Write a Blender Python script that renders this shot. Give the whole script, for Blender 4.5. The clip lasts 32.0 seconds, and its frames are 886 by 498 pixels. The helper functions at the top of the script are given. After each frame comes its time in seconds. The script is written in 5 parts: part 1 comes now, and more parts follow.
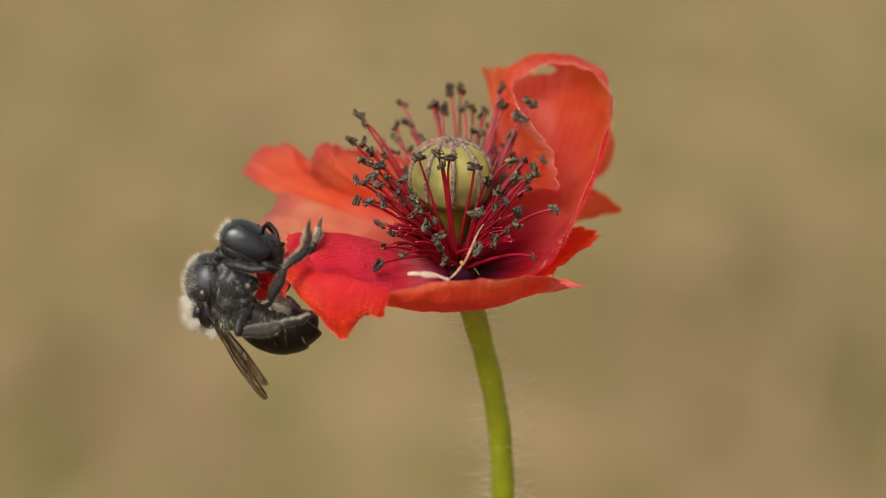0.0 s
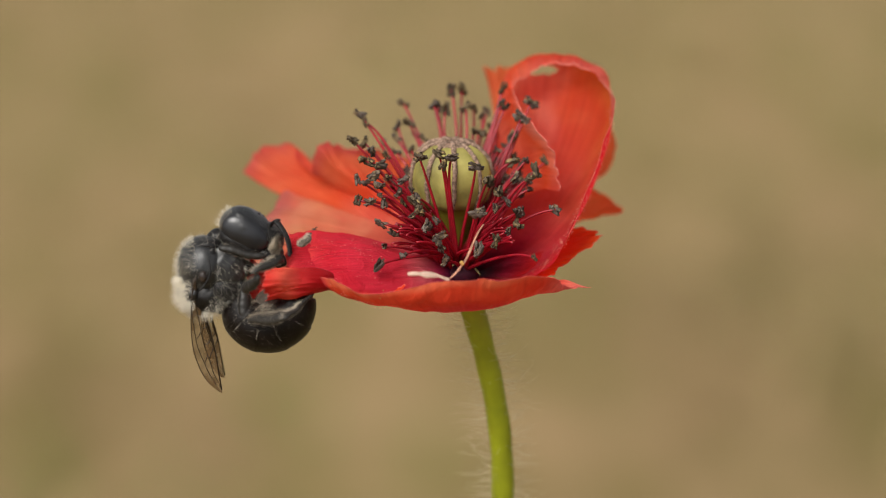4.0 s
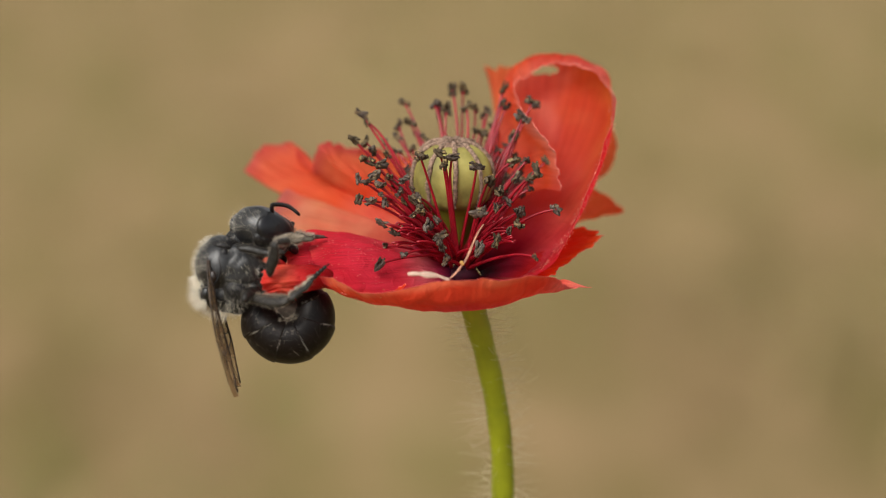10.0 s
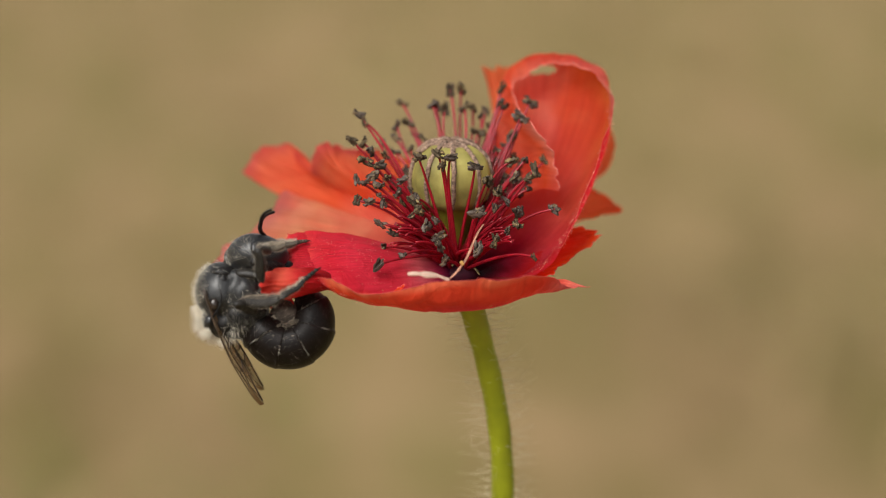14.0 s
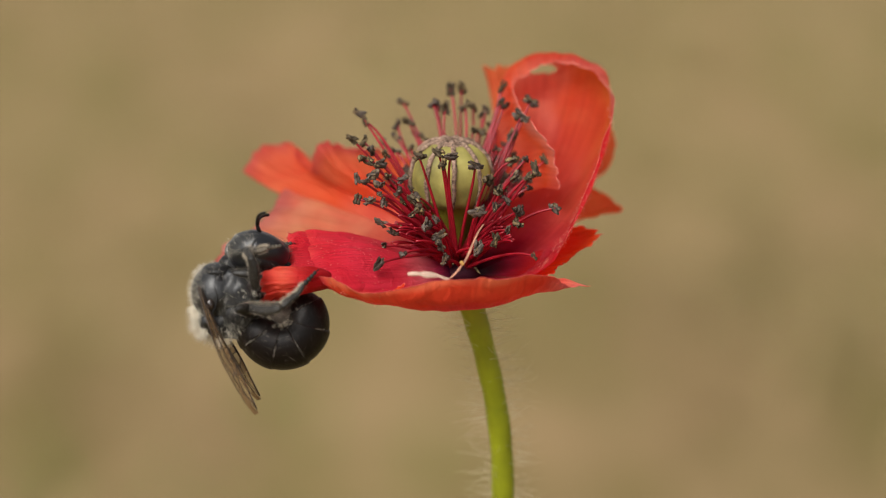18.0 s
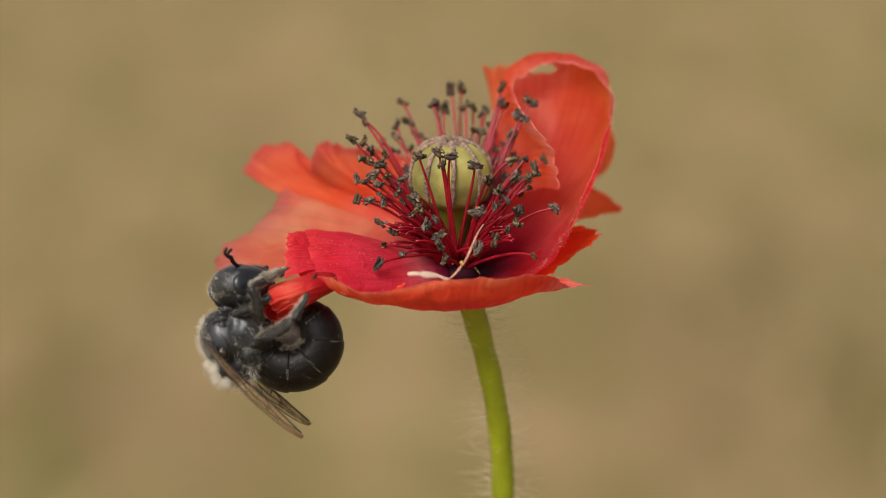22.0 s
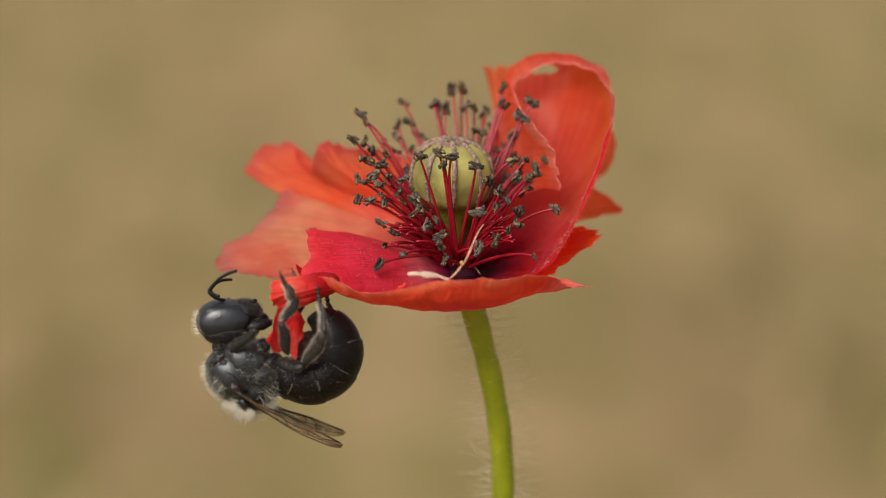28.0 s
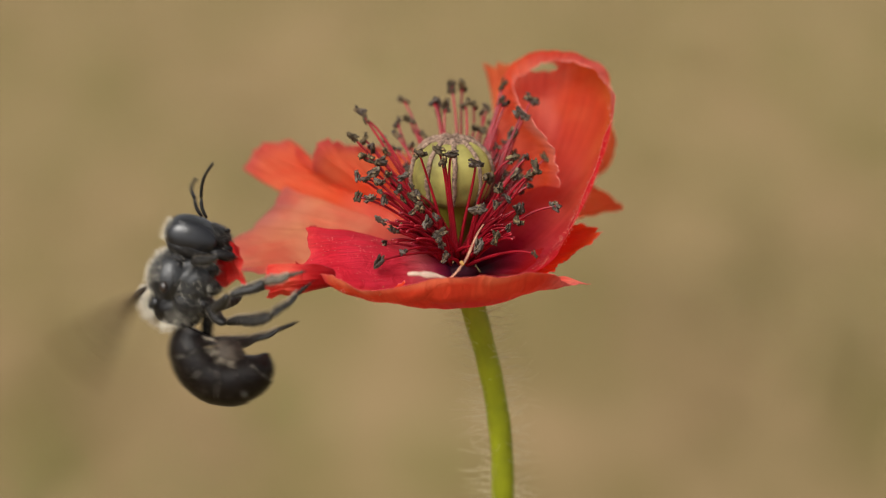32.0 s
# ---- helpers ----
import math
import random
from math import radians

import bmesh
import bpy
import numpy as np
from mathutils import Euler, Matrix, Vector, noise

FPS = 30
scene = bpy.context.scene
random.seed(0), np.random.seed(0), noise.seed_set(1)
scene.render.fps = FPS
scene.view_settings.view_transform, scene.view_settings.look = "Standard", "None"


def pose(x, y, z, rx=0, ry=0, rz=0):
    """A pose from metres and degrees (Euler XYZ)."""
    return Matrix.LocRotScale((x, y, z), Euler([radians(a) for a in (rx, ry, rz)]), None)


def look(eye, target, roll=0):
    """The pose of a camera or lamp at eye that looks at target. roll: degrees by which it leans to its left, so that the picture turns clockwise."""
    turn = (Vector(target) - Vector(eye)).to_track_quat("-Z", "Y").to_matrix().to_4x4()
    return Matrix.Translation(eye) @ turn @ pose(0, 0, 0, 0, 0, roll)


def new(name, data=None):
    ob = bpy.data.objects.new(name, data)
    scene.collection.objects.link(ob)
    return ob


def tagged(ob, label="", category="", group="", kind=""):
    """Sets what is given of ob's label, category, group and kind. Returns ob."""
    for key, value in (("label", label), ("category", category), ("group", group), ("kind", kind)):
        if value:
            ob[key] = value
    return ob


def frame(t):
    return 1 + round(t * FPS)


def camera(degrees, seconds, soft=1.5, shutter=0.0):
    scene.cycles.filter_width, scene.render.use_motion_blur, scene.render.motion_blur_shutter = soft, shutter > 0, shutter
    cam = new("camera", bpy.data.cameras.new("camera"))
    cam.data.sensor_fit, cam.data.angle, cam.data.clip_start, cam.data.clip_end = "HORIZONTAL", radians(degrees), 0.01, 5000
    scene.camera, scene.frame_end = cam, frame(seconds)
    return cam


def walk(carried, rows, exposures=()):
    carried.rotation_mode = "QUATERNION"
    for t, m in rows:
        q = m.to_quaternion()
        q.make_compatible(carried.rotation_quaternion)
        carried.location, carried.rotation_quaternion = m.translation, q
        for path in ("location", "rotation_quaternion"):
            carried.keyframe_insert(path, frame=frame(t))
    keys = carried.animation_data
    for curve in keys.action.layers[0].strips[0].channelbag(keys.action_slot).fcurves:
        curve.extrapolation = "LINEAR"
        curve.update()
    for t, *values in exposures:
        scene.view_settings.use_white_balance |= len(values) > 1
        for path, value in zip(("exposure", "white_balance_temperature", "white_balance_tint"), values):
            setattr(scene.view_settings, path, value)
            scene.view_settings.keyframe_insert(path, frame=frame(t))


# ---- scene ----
# the camera stands on a tripod; a close-up view 60 mm wide, looking 14 degrees down
EYE = pose(0, -0.20715, 0.35165, 76, 0, 0)
cam = camera(16.0, 32.0, soft=1.0, shutter=0.75)
walk(cam, [(0, EYE), (32, EYE)])
cam.data.dof.use_dof = True
cam.data.dof.focus_distance = 0.2105
cam.data.dof.aperture_fstop = 19.0

# ---- light ----
world = bpy.data.worlds.new("sky")
scene.world = world
world.use_nodes = True
wn = world.node_tree
sky = wn.nodes.new("ShaderNodeTexSky")
sky.sky_type, sky.sun_disc = "NISHITA", False
sky.sun_elevation, sky.sun_rotation = radians(46.5), radians(214)
sky.air_density, sky.dust_density = 1.0, 3.0
wn.nodes["Background"].inputs[1].default_value = 0.15
haze = wn.nodes.new("ShaderNodeHueSaturation")     # thin cloud greys the sky
haze.inputs["Saturation"].default_value = 0.12
wn.links.new(sky.outputs[0], haze.inputs["Color"])
wn.links.new(haze.outputs[0], wn.nodes["Background"].inputs[0])

lamp = bpy.data.lights.new("sun", "SUN")
lamp.energy, lamp.angle, lamp.color = 3.1, radians(25), (1.0, 0.96, 0.89)
sun = new("sun", lamp)
sun.matrix_basis = look((-0.5, -0.75, 1.25), (0, 0, 0.3))
scene.view_settings.exposure = 0.0

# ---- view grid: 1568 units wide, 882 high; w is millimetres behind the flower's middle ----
TILT = radians(14)
RIGHT = Vector((1, 0, 0))
UP = Vector((0, math.sin(TILT), math.cos(TILT)))
AWAY = Vector((0, math.cos(TILT), -math.sin(TILT)))
MIDDLE = Vector((0, 0, 0.30))
REACH = 213.5
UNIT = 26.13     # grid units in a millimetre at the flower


def spot(x, y, w=0.0):
    s = (1 + w / REACH) / UNIT * 0.001
    return MIDDLE + RIGHT * ((x - 784) * s) + UP * ((441 - y) * s) + AWAY * (w * 0.001)


def facing(x, y, w, angle, turn=0.0, lean=0.0):
    """A pose whose x axis points that many degrees anticlockwise in the view and leans away by some; its y axis points away; turned about its x axis."""
    a = radians(angle)
    ex = RIGHT * math.cos(a) + UP * math.sin(a)
    ez = UP * math.cos(a) - RIGHT * math.sin(a)
    m = Matrix((ex, AWAY, ez)).transposed().to_4x4()
    m = m @ Matrix.Rotation(radians(lean), 4, "Z") @ Matrix.Rotation(radians(turn), 4, "X")
    return Matrix.Translation(spot(x, y, w)) @ m


# ---- materials ----
def material(name, colour, rough=0.5, spec=0.5, scale=900.0, vary=0.25, bump=0.2, bump_scale=4000.0, pits=0.0):
    mat = bpy.data.materials.new(name)
    mat.use_nodes = True
    nt = mat.node_tree
    bs = nt.nodes["Principled BSDF"]
    tc = nt.nodes.new("ShaderNodeTexCoord")
    n1 = nt.nodes.new("ShaderNodeTexNoise")
    n1.inputs["Scale"].default_value, n1.inputs["Detail"].default_value = scale, 5
    ramp = nt.nodes.new("ShaderNodeValToRGB")
    c = Vector(colour)
    ramp.color_ramp.elements[0].position, ramp.color_ramp.elements[1].position = 0.3, 0.7
    ramp.color_ramp.elements[0].color = (*(c * (1 - vary)), 1)
    ramp.color_ramp.elements[1].color = (*(c * (1 + vary)), 1)
    n2 = nt.nodes.new("ShaderNodeTexNoise")
    n2.inputs["Scale"].default_value, n2.inputs["Detail"].default_value = bump_scale, 3
    bp = nt.nodes.new("ShaderNodeBump")
    bp.inputs["Strength"].default_value, bp.inputs["Distance"].default_value = bump, 0.00005
    nt.links.new(tc.outputs["Object"], n1.inputs["Vector"])
    nt.links.new(tc.outputs["Object"], n2.inputs["Vector"])
    nt.links.new(n1.outputs["Fac"], ramp.inputs[0])
    nt.links.new(ramp.outputs[0], bs.inputs["Base Color"])
    nt.links.new(n2.outputs["Fac"], bp.inputs["Height"])
    nt.links.new(bp.outputs[0], bs.inputs["Normal"])
    bs.inputs["Roughness"].default_value = rough
    bs.inputs["Specular IOR Level"].default_value = spec
    if pits:        # small punctures in the shell
        cell = nt.nodes.new("ShaderNodeTexVoronoi")
        cell.inputs["Scale"].default_value = 13000
        dip = nt.nodes.new("ShaderNodeMapRange")
        dip.inputs[2].default_value = 0.35
        b2 = nt.nodes.new("ShaderNodeBump")
        b2.inputs["Strength"].default_value, b2.inputs["Distance"].default_value = pits, 0.00003
        nt.links.new(tc.outputs["Object"], cell.inputs["Vector"])
        nt.links.new(cell.outputs["Distance"], dip.inputs[0])
        nt.links.new(dip.outputs[0], b2.inputs["Height"])
        nt.links.new(bp.outputs[0], b2.inputs["Normal"])
        nt.links.new(b2.outputs[0], bs.inputs["Normal"])
    return mat


def petal_material(name, stops, through_light, flanks=(), gloss=0.2, rough=0.5, veins=0.5):
    """Thin petal: colour runs from the dark foot (0) to the rim (1); veins and crinkles run along it.
    flanks: (lo, hi, colours) of further stretches, each taking over from the one before between lo and hi across the petal."""
    mat = bpy.data.materials.new(name)
    mat.use_nodes = True
    nt = mat.node_tree
    bs, out = nt.nodes["Principled BSDF"], nt.nodes["Material Output"]
    uv = nt.nodes.new("ShaderNodeUVMap")
    sep = nt.nodes.new("ShaderNodeSeparateXYZ")
    nt.links.new(uv.outputs[0], sep.inputs[0])
    tc = nt.nodes.new("ShaderNodeTexCoord")
    blot = nt.nodes.new("ShaderNodeTexNoise")
    blot.inputs["Scale"].default_value, blot.inputs["Detail"].default_value = 260, 6
    nt.links.new(tc.outputs["Object"], blot.inputs["Vector"])
    # uneven edge between the colours
    add = nt.nodes.new("ShaderNodeMath")
    add.operation = "MULTIPLY_ADD"
    add.inputs[1].default_value, add.inputs[2].default_value = 0.18, -0.09
    nt.links.new(blot.outputs["Fac"], add.inputs[0])
    pos = nt.nodes.new("ShaderNodeMath")
    nt.links.new(add.outputs[0], pos.inputs[0])
    nt.links.new(sep.outputs[0], pos.inputs[1])
    over = nt.nodes.new("ShaderNodeMath")
    nt.links.new(add.outputs[0], over.inputs[0])
    nt.links.new(sep.outputs[1], over.inputs[1])

    def ramp_of(colours):
        ramp = nt.nodes.new("ShaderNodeValToRGB")
        els = ramp.color_ramp.elements
        while len(els) < len(colours):
            els.new(0.5)
        for el, (p, c) in zip(els, colours):
            el.position, el.color = p, (*c, 1)
        nt.links.new(pos.outputs[0], ramp.inputs[0])
        return ramp.outputs[0]

    hue = ramp_of(stops)
    for lo, hi, colours in flanks:
        where = nt.nodes.new("ShaderNodeMapRange")
        where.interpolation_type = "SMOOTHSTEP"
        where.inputs[1].default_value, where.inputs[2].default_value = lo, hi
        nt.links.new(over.outputs[0], where.inputs[0])
        two = nt.nodes.new("ShaderNodeMix")
        two.data_type = "RGBA"
        nt.links.new(where.outputs[0], two.inputs[0])
        nt.links.new(hue, two.inputs[6])
        nt.links.new(ramp_of(colours), two.inputs[7])
        hue = two.outputs[2]
    # broad pale and deep blotches where the petal is crumpled
    cloud = nt.nodes.new("ShaderNodeTexNoise")
    cloud.inputs["Scale"].default_value, cloud.inputs["Detail"].default_value = 170, 3
    cloud.inputs["Distortion"].default_value = 1.2
    nt.links.new(tc.outputs["Object"], cloud.inputs["Vector"])
    tone = nt.nodes.new("ShaderNodeValToRGB")
    tone.color_ramp.elements[0].position, tone.color_ramp.elements[0].color = 0.36, (0.90, 0.62, 0.66, 1)
    tone.color_ramp.elements[1].position, tone.color_ramp.elements[1].color = 0.64, (1.06, 1.45, 1.4, 1)
    nt.links.new(cloud.outputs["Fac"], tone.inputs[0])
    worn = nt.nodes.new("ShaderNodeMix")
    worn.data_type, worn.blend_type = "RGBA", "MULTIPLY"
    worn.inputs[0].default_value = 0.75
    nt.links.new(hue, worn.inputs[6])
    nt.links.new(tone.outputs[0], worn.inputs[7])
    # veins: noise stretched along the petal
    mp = nt.nodes.new("ShaderNodeMapping")
    mp.inputs["Scale"].default_value = (3.5, 95, 1)
    nt.links.new(uv.outputs[0], mp.inputs[0])
    vein = nt.nodes.new("ShaderNodeTexNoise")
    vein.inputs["Scale"].default_value, vein.inputs["Detail"].default_value = 1.0, 6
    nt.links.new(mp.outputs[0], vein.inputs["Vector"])
    dark = nt.nodes.new("ShaderNodeMix")
    dark.data_type, dark.blend_type = "RGBA", "MULTIPLY"
    shade = nt.nodes.new("ShaderNodeValToRGB")
    shade.color_ramp.elements[0].position, shade.color_ramp.elements[0].color = 0.3, (0.72, 0.55, 0.6, 1)
    shade.color_ramp.elements[1].position, shade.color_ramp.elements[1].color = 0.62, (1, 1, 1, 1)
    nt.links.new(vein.outputs["Fac"], shade.inputs[0])
    dark.inputs[0].default_value = veins
    nt.links.new(worn.outputs[2], dark.inputs[6])
    nt.links.new(shade.outputs[0], dark.inputs[7])
    bp = nt.nodes.new("ShaderNodeBump")
    bp.inputs["Strength"].default_value, bp.inputs["Distance"].default_value = 0.9, 0.00024
    crink = nt.nodes.new("ShaderNodeTexNoise")
    crink.inputs["Scale"].default_value, crink.inputs["Detail"].default_value = 900, 8
    crink.inputs["Distortion"].default_value = 0.8
    nt.links.new(tc.outputs["Object"], crink.inputs["Vector"])
    both = nt.nodes.new("ShaderNodeMath")
    both.operation = "MULTIPLY_ADD"
    both.inputs[1].default_value = 0.45
    nt.links.new(vein.outputs["Fac"], both.inputs[0])
    nt.links.new(crink.outputs["Fac"], both.inputs[2])
    nt.links.new(both.outputs[0], bp.inputs["Height"])
    nt.links.new(dark.outputs[2], bs.inputs["Base Color"])
    nt.links.new(bp.outputs[0], bs.inputs["Normal"])
    bs.inputs["Roughness"].default_value = rough
    bs.inputs["Specular IOR Level"].default_value = gloss
    tr = nt.nodes.new("ShaderNodeBsdfTranslucent")
    nt.links.new(dark.outputs[2], tr.inputs[0])
    nt.links.new(bp.outputs[0], tr.inputs["Normal"])
    mix = nt.nodes.new("ShaderNodeMixShader")
    mix.inputs[0].default_value = through_light
    nt.links.new(bs.outputs[0], mix.inputs[1])
    nt.links.new(tr.outputs[0], mix.inputs[2])
    nt.links.new(mix.outputs[0], out.inputs[0])
    return mat


def wing_material():
    mat = bpy.data.materials.new("wing_membrane")
    mat.use_nodes = True
    nt = mat.node_tree
    bs, out = nt.nodes["Principled BSDF"], nt.nodes["Material Output"]
    bs.inputs["Base Color"].default_value = (0.19, 0.115, 0.056, 1)
    bs.inputs["Roughness"].default_value = 0.45
    bs.inputs["Specular IOR Level"].default_value = 0.12
    tc = nt.nodes.new("ShaderNodeTexCoord")
    nz = nt.nodes.new("ShaderNodeTexNoise")
    nz.inputs["Scale"].default_value = 600
    nt.links.new(tc.outputs["Object"], nz.inputs["Vector"])
    mp = nt.nodes.new("ShaderNodeMapRange")
    mp.inputs[1].default_value, mp.inputs[2].default_value = 0.36, 0.62
    mp.inputs[3].default_value, mp.inputs[4].default_value = 0.45, 0.86
    nt.links.new(nz.outputs["Fac"], mp.inputs[0])
    clear = nt.nodes.new("ShaderNodeBsdfTransparent")
    mix = nt.nodes.new("ShaderNodeMixShader")
    nt.links.new(mp.outputs[0], mix.inputs[0])
    nt.links.new(clear.outputs[0], mix.inputs[1])
    nt.links.new(bs.outputs[0], mix.inputs[2])
    nt.links.new(mix.outputs[0], out.inputs[0])
    return mat


def ground_material():
    mat = bpy.data.materials.new("dry_ground")
    mat.use_nodes = True
    nt = mat.node_tree
    bs = nt.nodes["Principled BSDF"]
    bs.inputs["Roughness"].default_value = 0.95
    bs.inputs["Specular IOR Level"].default_value = 0.1
    tc = nt.nodes.new("ShaderNodeTexCoord")
    last = None
    base = nt.nodes.new("ShaderNodeRGB")
    base.outputs[0].default_value = (0.184, 0.134, 0.053, 1)
    last = base.outputs[0]
    for scale, lo, hi, colour, amount, shift in (
            (16.0, 0.45, 0.68, (0.155, 0.131, 0.039), 0.9, 0.0),
            (22.0, 0.46, 0.7, (0.30, 0.196, 0.103), 0.85, 3.0),
            (13.0, 0.56, 0.74, (0.145, 0.134, 0.041), 0.6, 7.0),
            (46.0, 0.46, 0.68, (0.305, 0.205, 0.106), 0.88, 11.0),
            (60.0, 0.52, 0.7, (0.145, 0.131, 0.042), 0.55, 17.0),
            (120.0, 0.5, 0.8, (0.14, 0.10, 0.05), 0.4, 0.0)):
        mp = nt.nodes.new("ShaderNodeMapping")
        mp.inputs["Location"].default_value = (shift, shift, 0)
        mp.inputs["Scale"].default_value = (0.62, 0.26, 1.0)
        nz = nt.nodes.new("ShaderNodeTexNoise")
        nz.inputs["Scale"].default_value, nz.inputs["Detail"].default_value = scale, 2
        rg = nt.nodes.new("ShaderNodeMapRange")
        rg.inputs[1].default_value, rg.inputs[2].default_value, rg.inputs[4].default_value = lo, hi, amount
        mx = nt.nodes.new("ShaderNodeMix")
        mx.data_type = "RGBA"
        mx.inputs[7].default_value = (*colour, 1)
        nt.links.new(tc.outputs["Object"], mp.inputs[0])
        nt.links.new(mp.outputs[0], nz.inputs["Vector"])
        nt.links.new(nz.outputs["Fac"], rg.inputs[0])
        nt.links.new(rg.outputs[0], mx.inputs[0])
        nt.links.new(last, mx.inputs[6])
        last = mx.outputs[2]
    # darker soil in two places, fading outwards
    for x, y, rx, ry, amount in ((0.15, 1.06, 0.13, 0.36, 0.62), (-0.15, 0.98, 0.09, 0.28, 0.5)):
        mp = nt.nodes.new("ShaderNodeMapping")
        mp.inputs["Location"].default_value = (-x / rx, -y / ry, 0)
        mp.inputs["Scale"].default_value = (1 / rx, 1 / ry, 1)
        dark_soil = nt.nodes.new("ShaderNodeTexGradient")
        dark_soil.gradient_type = "SPHERICAL"
        weak = nt.nodes.new("ShaderNodeMath")
        weak.operation = "MULTIPLY"
        weak.inputs[1].default_value = amount
        mx = nt.nodes.new("ShaderNodeMix")
        mx.data_type, mx.blend_type = "RGBA", "MULTIPLY"
        mx.inputs[7].default_value = (0.52, 0.5, 0.45, 1)
        nt.links.new(tc.outputs["Object"], mp.inputs[0])
        nt.links.new(mp.outputs[0], dark_soil.inputs[0])
        nt.links.new(dark_soil.outputs[1], weak.inputs[0])
        nt.links.new(weak.outputs[0], mx.inputs[0])
        nt.links.new(last, mx.inputs[6])
        last = mx.outputs[2]
    nt.links.new(mx.outputs[2], bs.inputs["Base Color"])
    return mat


FOOT_DARK = (0.014, 0.002, 0.012)
RED = ((0.0, FOOT_DARK), (0.10, (0.10, 0.004, 0.022)), (0.26, (0.42, 0.012, 0.045)), (0.50, (0.70, 0.016, 0.022)), (0.74, (0.78, 0.04, 0.012)), (1.0, (0.84, 0.11, 0.022)))
ORANGE = ((0.0, FOOT_DARK), (0.10, (0.10, 0.004, 0.022)), (0.22, (0.42, 0.012, 0.045)), (0.42, (0.62, 0.022, 0.034)), (0.64, (0.66, 0.03, 0.028)), (0.76, (0.74, 0.048, 0.022)), (0.94, (0.78, 0.068, 0.026)), (1.0, (0.85, 0.17, 0.08)))
PINK_TIP = ((0.0, FOOT_DARK), (0.3, (0.5, 0.014, 0.04)), (0.62, (0.70, 0.06, 0.04)), (0.85, (0.78, 0.17, 0.12)), (1.0, (0.70, 0.16, 0.15)))
# the pink stop at 0.27 paints the sky's sheen into the crimson
CRIMSON = ((0.0, FOOT_DARK), (0.09, (0.07, 0.005, 0.03)), (0.17, (0.34, 0.02, 0.06)), (0.27, (0.68, 0.10, 0.13)), (0.40, (0.62, 0.026, 0.048)), (0.80, (0.65, 0.018, 0.038)), (0.94, (0.68, 0.028, 0.042)), (1.0, (0.72, 0.05, 0.05)))
# tall petal's left part: sunlight on and through it is put into the colour
SALMON_SUNLIT = ((0.0, FOOT_DARK), (0.08, (0.14, 0.005, 0.04)), (0.20, (0.60, 0.03, 0.08)), (0.42, (0.94, 0.24, 0.18)), (0.74, (0.95, 0.26, 0.17)), (0.92, (0.90, 0.16, 0.06)), (1.0, (0.92, 0.30, 0.20)))
# deeper colour inside the curl stands in for shade under its rim
SCARLET_SHADED = ((0.0, FOOT_DARK), (0.06, (0.20, 0.006, 0.04)), (0.15, (0.58, 0.02, 0.07)), (0.36, (0.88, 0.13, 0.11)), (0.56, (0.90, 0.15, 0.065)), (0.78, (0.86, 0.12, 0.025)), (0.87, (0.86, 0.14, 0.05)), (0.92, (0.90, 0.26, 0.20)), (1.0, (0.92, 0.32, 0.25)))
RUBY = ((0.0, FOOT_DARK), (0.06, (0.16, 0.014, 0.05)), (0.15, (0.52, 0.085, 0.14)), (0.36, (0.86, 0.10, 0.15)), (0.62, (0.88, 0.045, 0.075)), (0.9, (0.84, 0.02, 0.032)), (1.0, (0.78, 0.03, 0.04)))
SALMON = ((0.0, (0.03, 0.003, 0.02)), (0.18, (0.45, 0.025, 0.09)), (0.36, (0.90, 0.22, 0.15)), (0.62, (0.84, 0.10, 0.035)), (0.90, (0.83, 0.15, 0.07)), (1.0, (0.64, 0.08, 0.07)))
MAUVE = ((0.0, (0.03, 0.003, 0.02)), (0.18, (0.45, 0.025, 0.09)), (0.38, (0.90, 0.22, 0.15)), (0.8, (0.92, 0.28, 0.17)), (0.92, (0.86, 0.24, 0.17)), (1.0, (0.66, 0.17, 0.16)))
M_PETAL = petal_material("red_petal", RED, 0.42)
M_FRONT = petal_material("crimson_and_orange_petal", CRIMSON, 0.42, ((0.29, 0.36, ORANGE), (0.72, 0.84, PINK_TIP)), 0.12, 0.55)
M_LOBE = petal_material("crimson_petal", CRIMSON, 0.42, (), 0.15)
# the change at 0.53 to 0.63 is a painted edge of shade
M_TALL = petal_material("scarlet_petal", SALMON_SUNLIT, 0.78, ((0.53, 0.63, SCARLET_SHADED), (0.76, 0.88, RUBY)), 0.12, 0.55)
M_FLAP = petal_material("orange_red_flap", ((0.0, (0.46, 0.014, 0.022)), (0.40, (0.52, 0.014, 0.018)), (0.58, (0.66, 0.03, 0.03)), (0.74, (0.80, 0.10, 0.06)), (1.0, (0.76, 0.04, 0.03))), 0.42, (), 0.12)
M_PIECE = petal_material("crumpled_red_petal", ((0.0, (0.5, 0.01, 0.015)), (0.55, (0.62, 0.014, 0.016)), (0.75, (0.74, 0.035, 0.03)), (1.0, (0.86, 0.15, 0.10))), 0.45, (), 0.15)
M_BACK = petal_material("salmon_petal", SALMON, 0.60, (), 0.15, 0.55, 0.22)
M_SIDE = petal_material("mauve_edged_petal", MAUVE, 0.74, (), 0.15, 0.55, 0.15)
M_MARGIN = material("pale_petal_margin", (0.62, 0.09, 0.07), 0.6, 0.2, 2500, 0.4, 1.0, 4000)
M_PALE = material("pale_pink_margin", (0.80, 0.24, 0.19), 0.6, 0.2, 2500, 0.35, 1.0, 4000)
M_GLOW = petal_material("bright_orange_petal", ((0.0, (0.03, 0.003, 0.02)), (0.18, (0.5, 0.03, 0.09)), (0.38, (0.92, 0.17, 0.11)), (0.8, (0.93, 0.19, 0.075)), (1.0, (0.90, 0.17, 0.06))), 0.7)
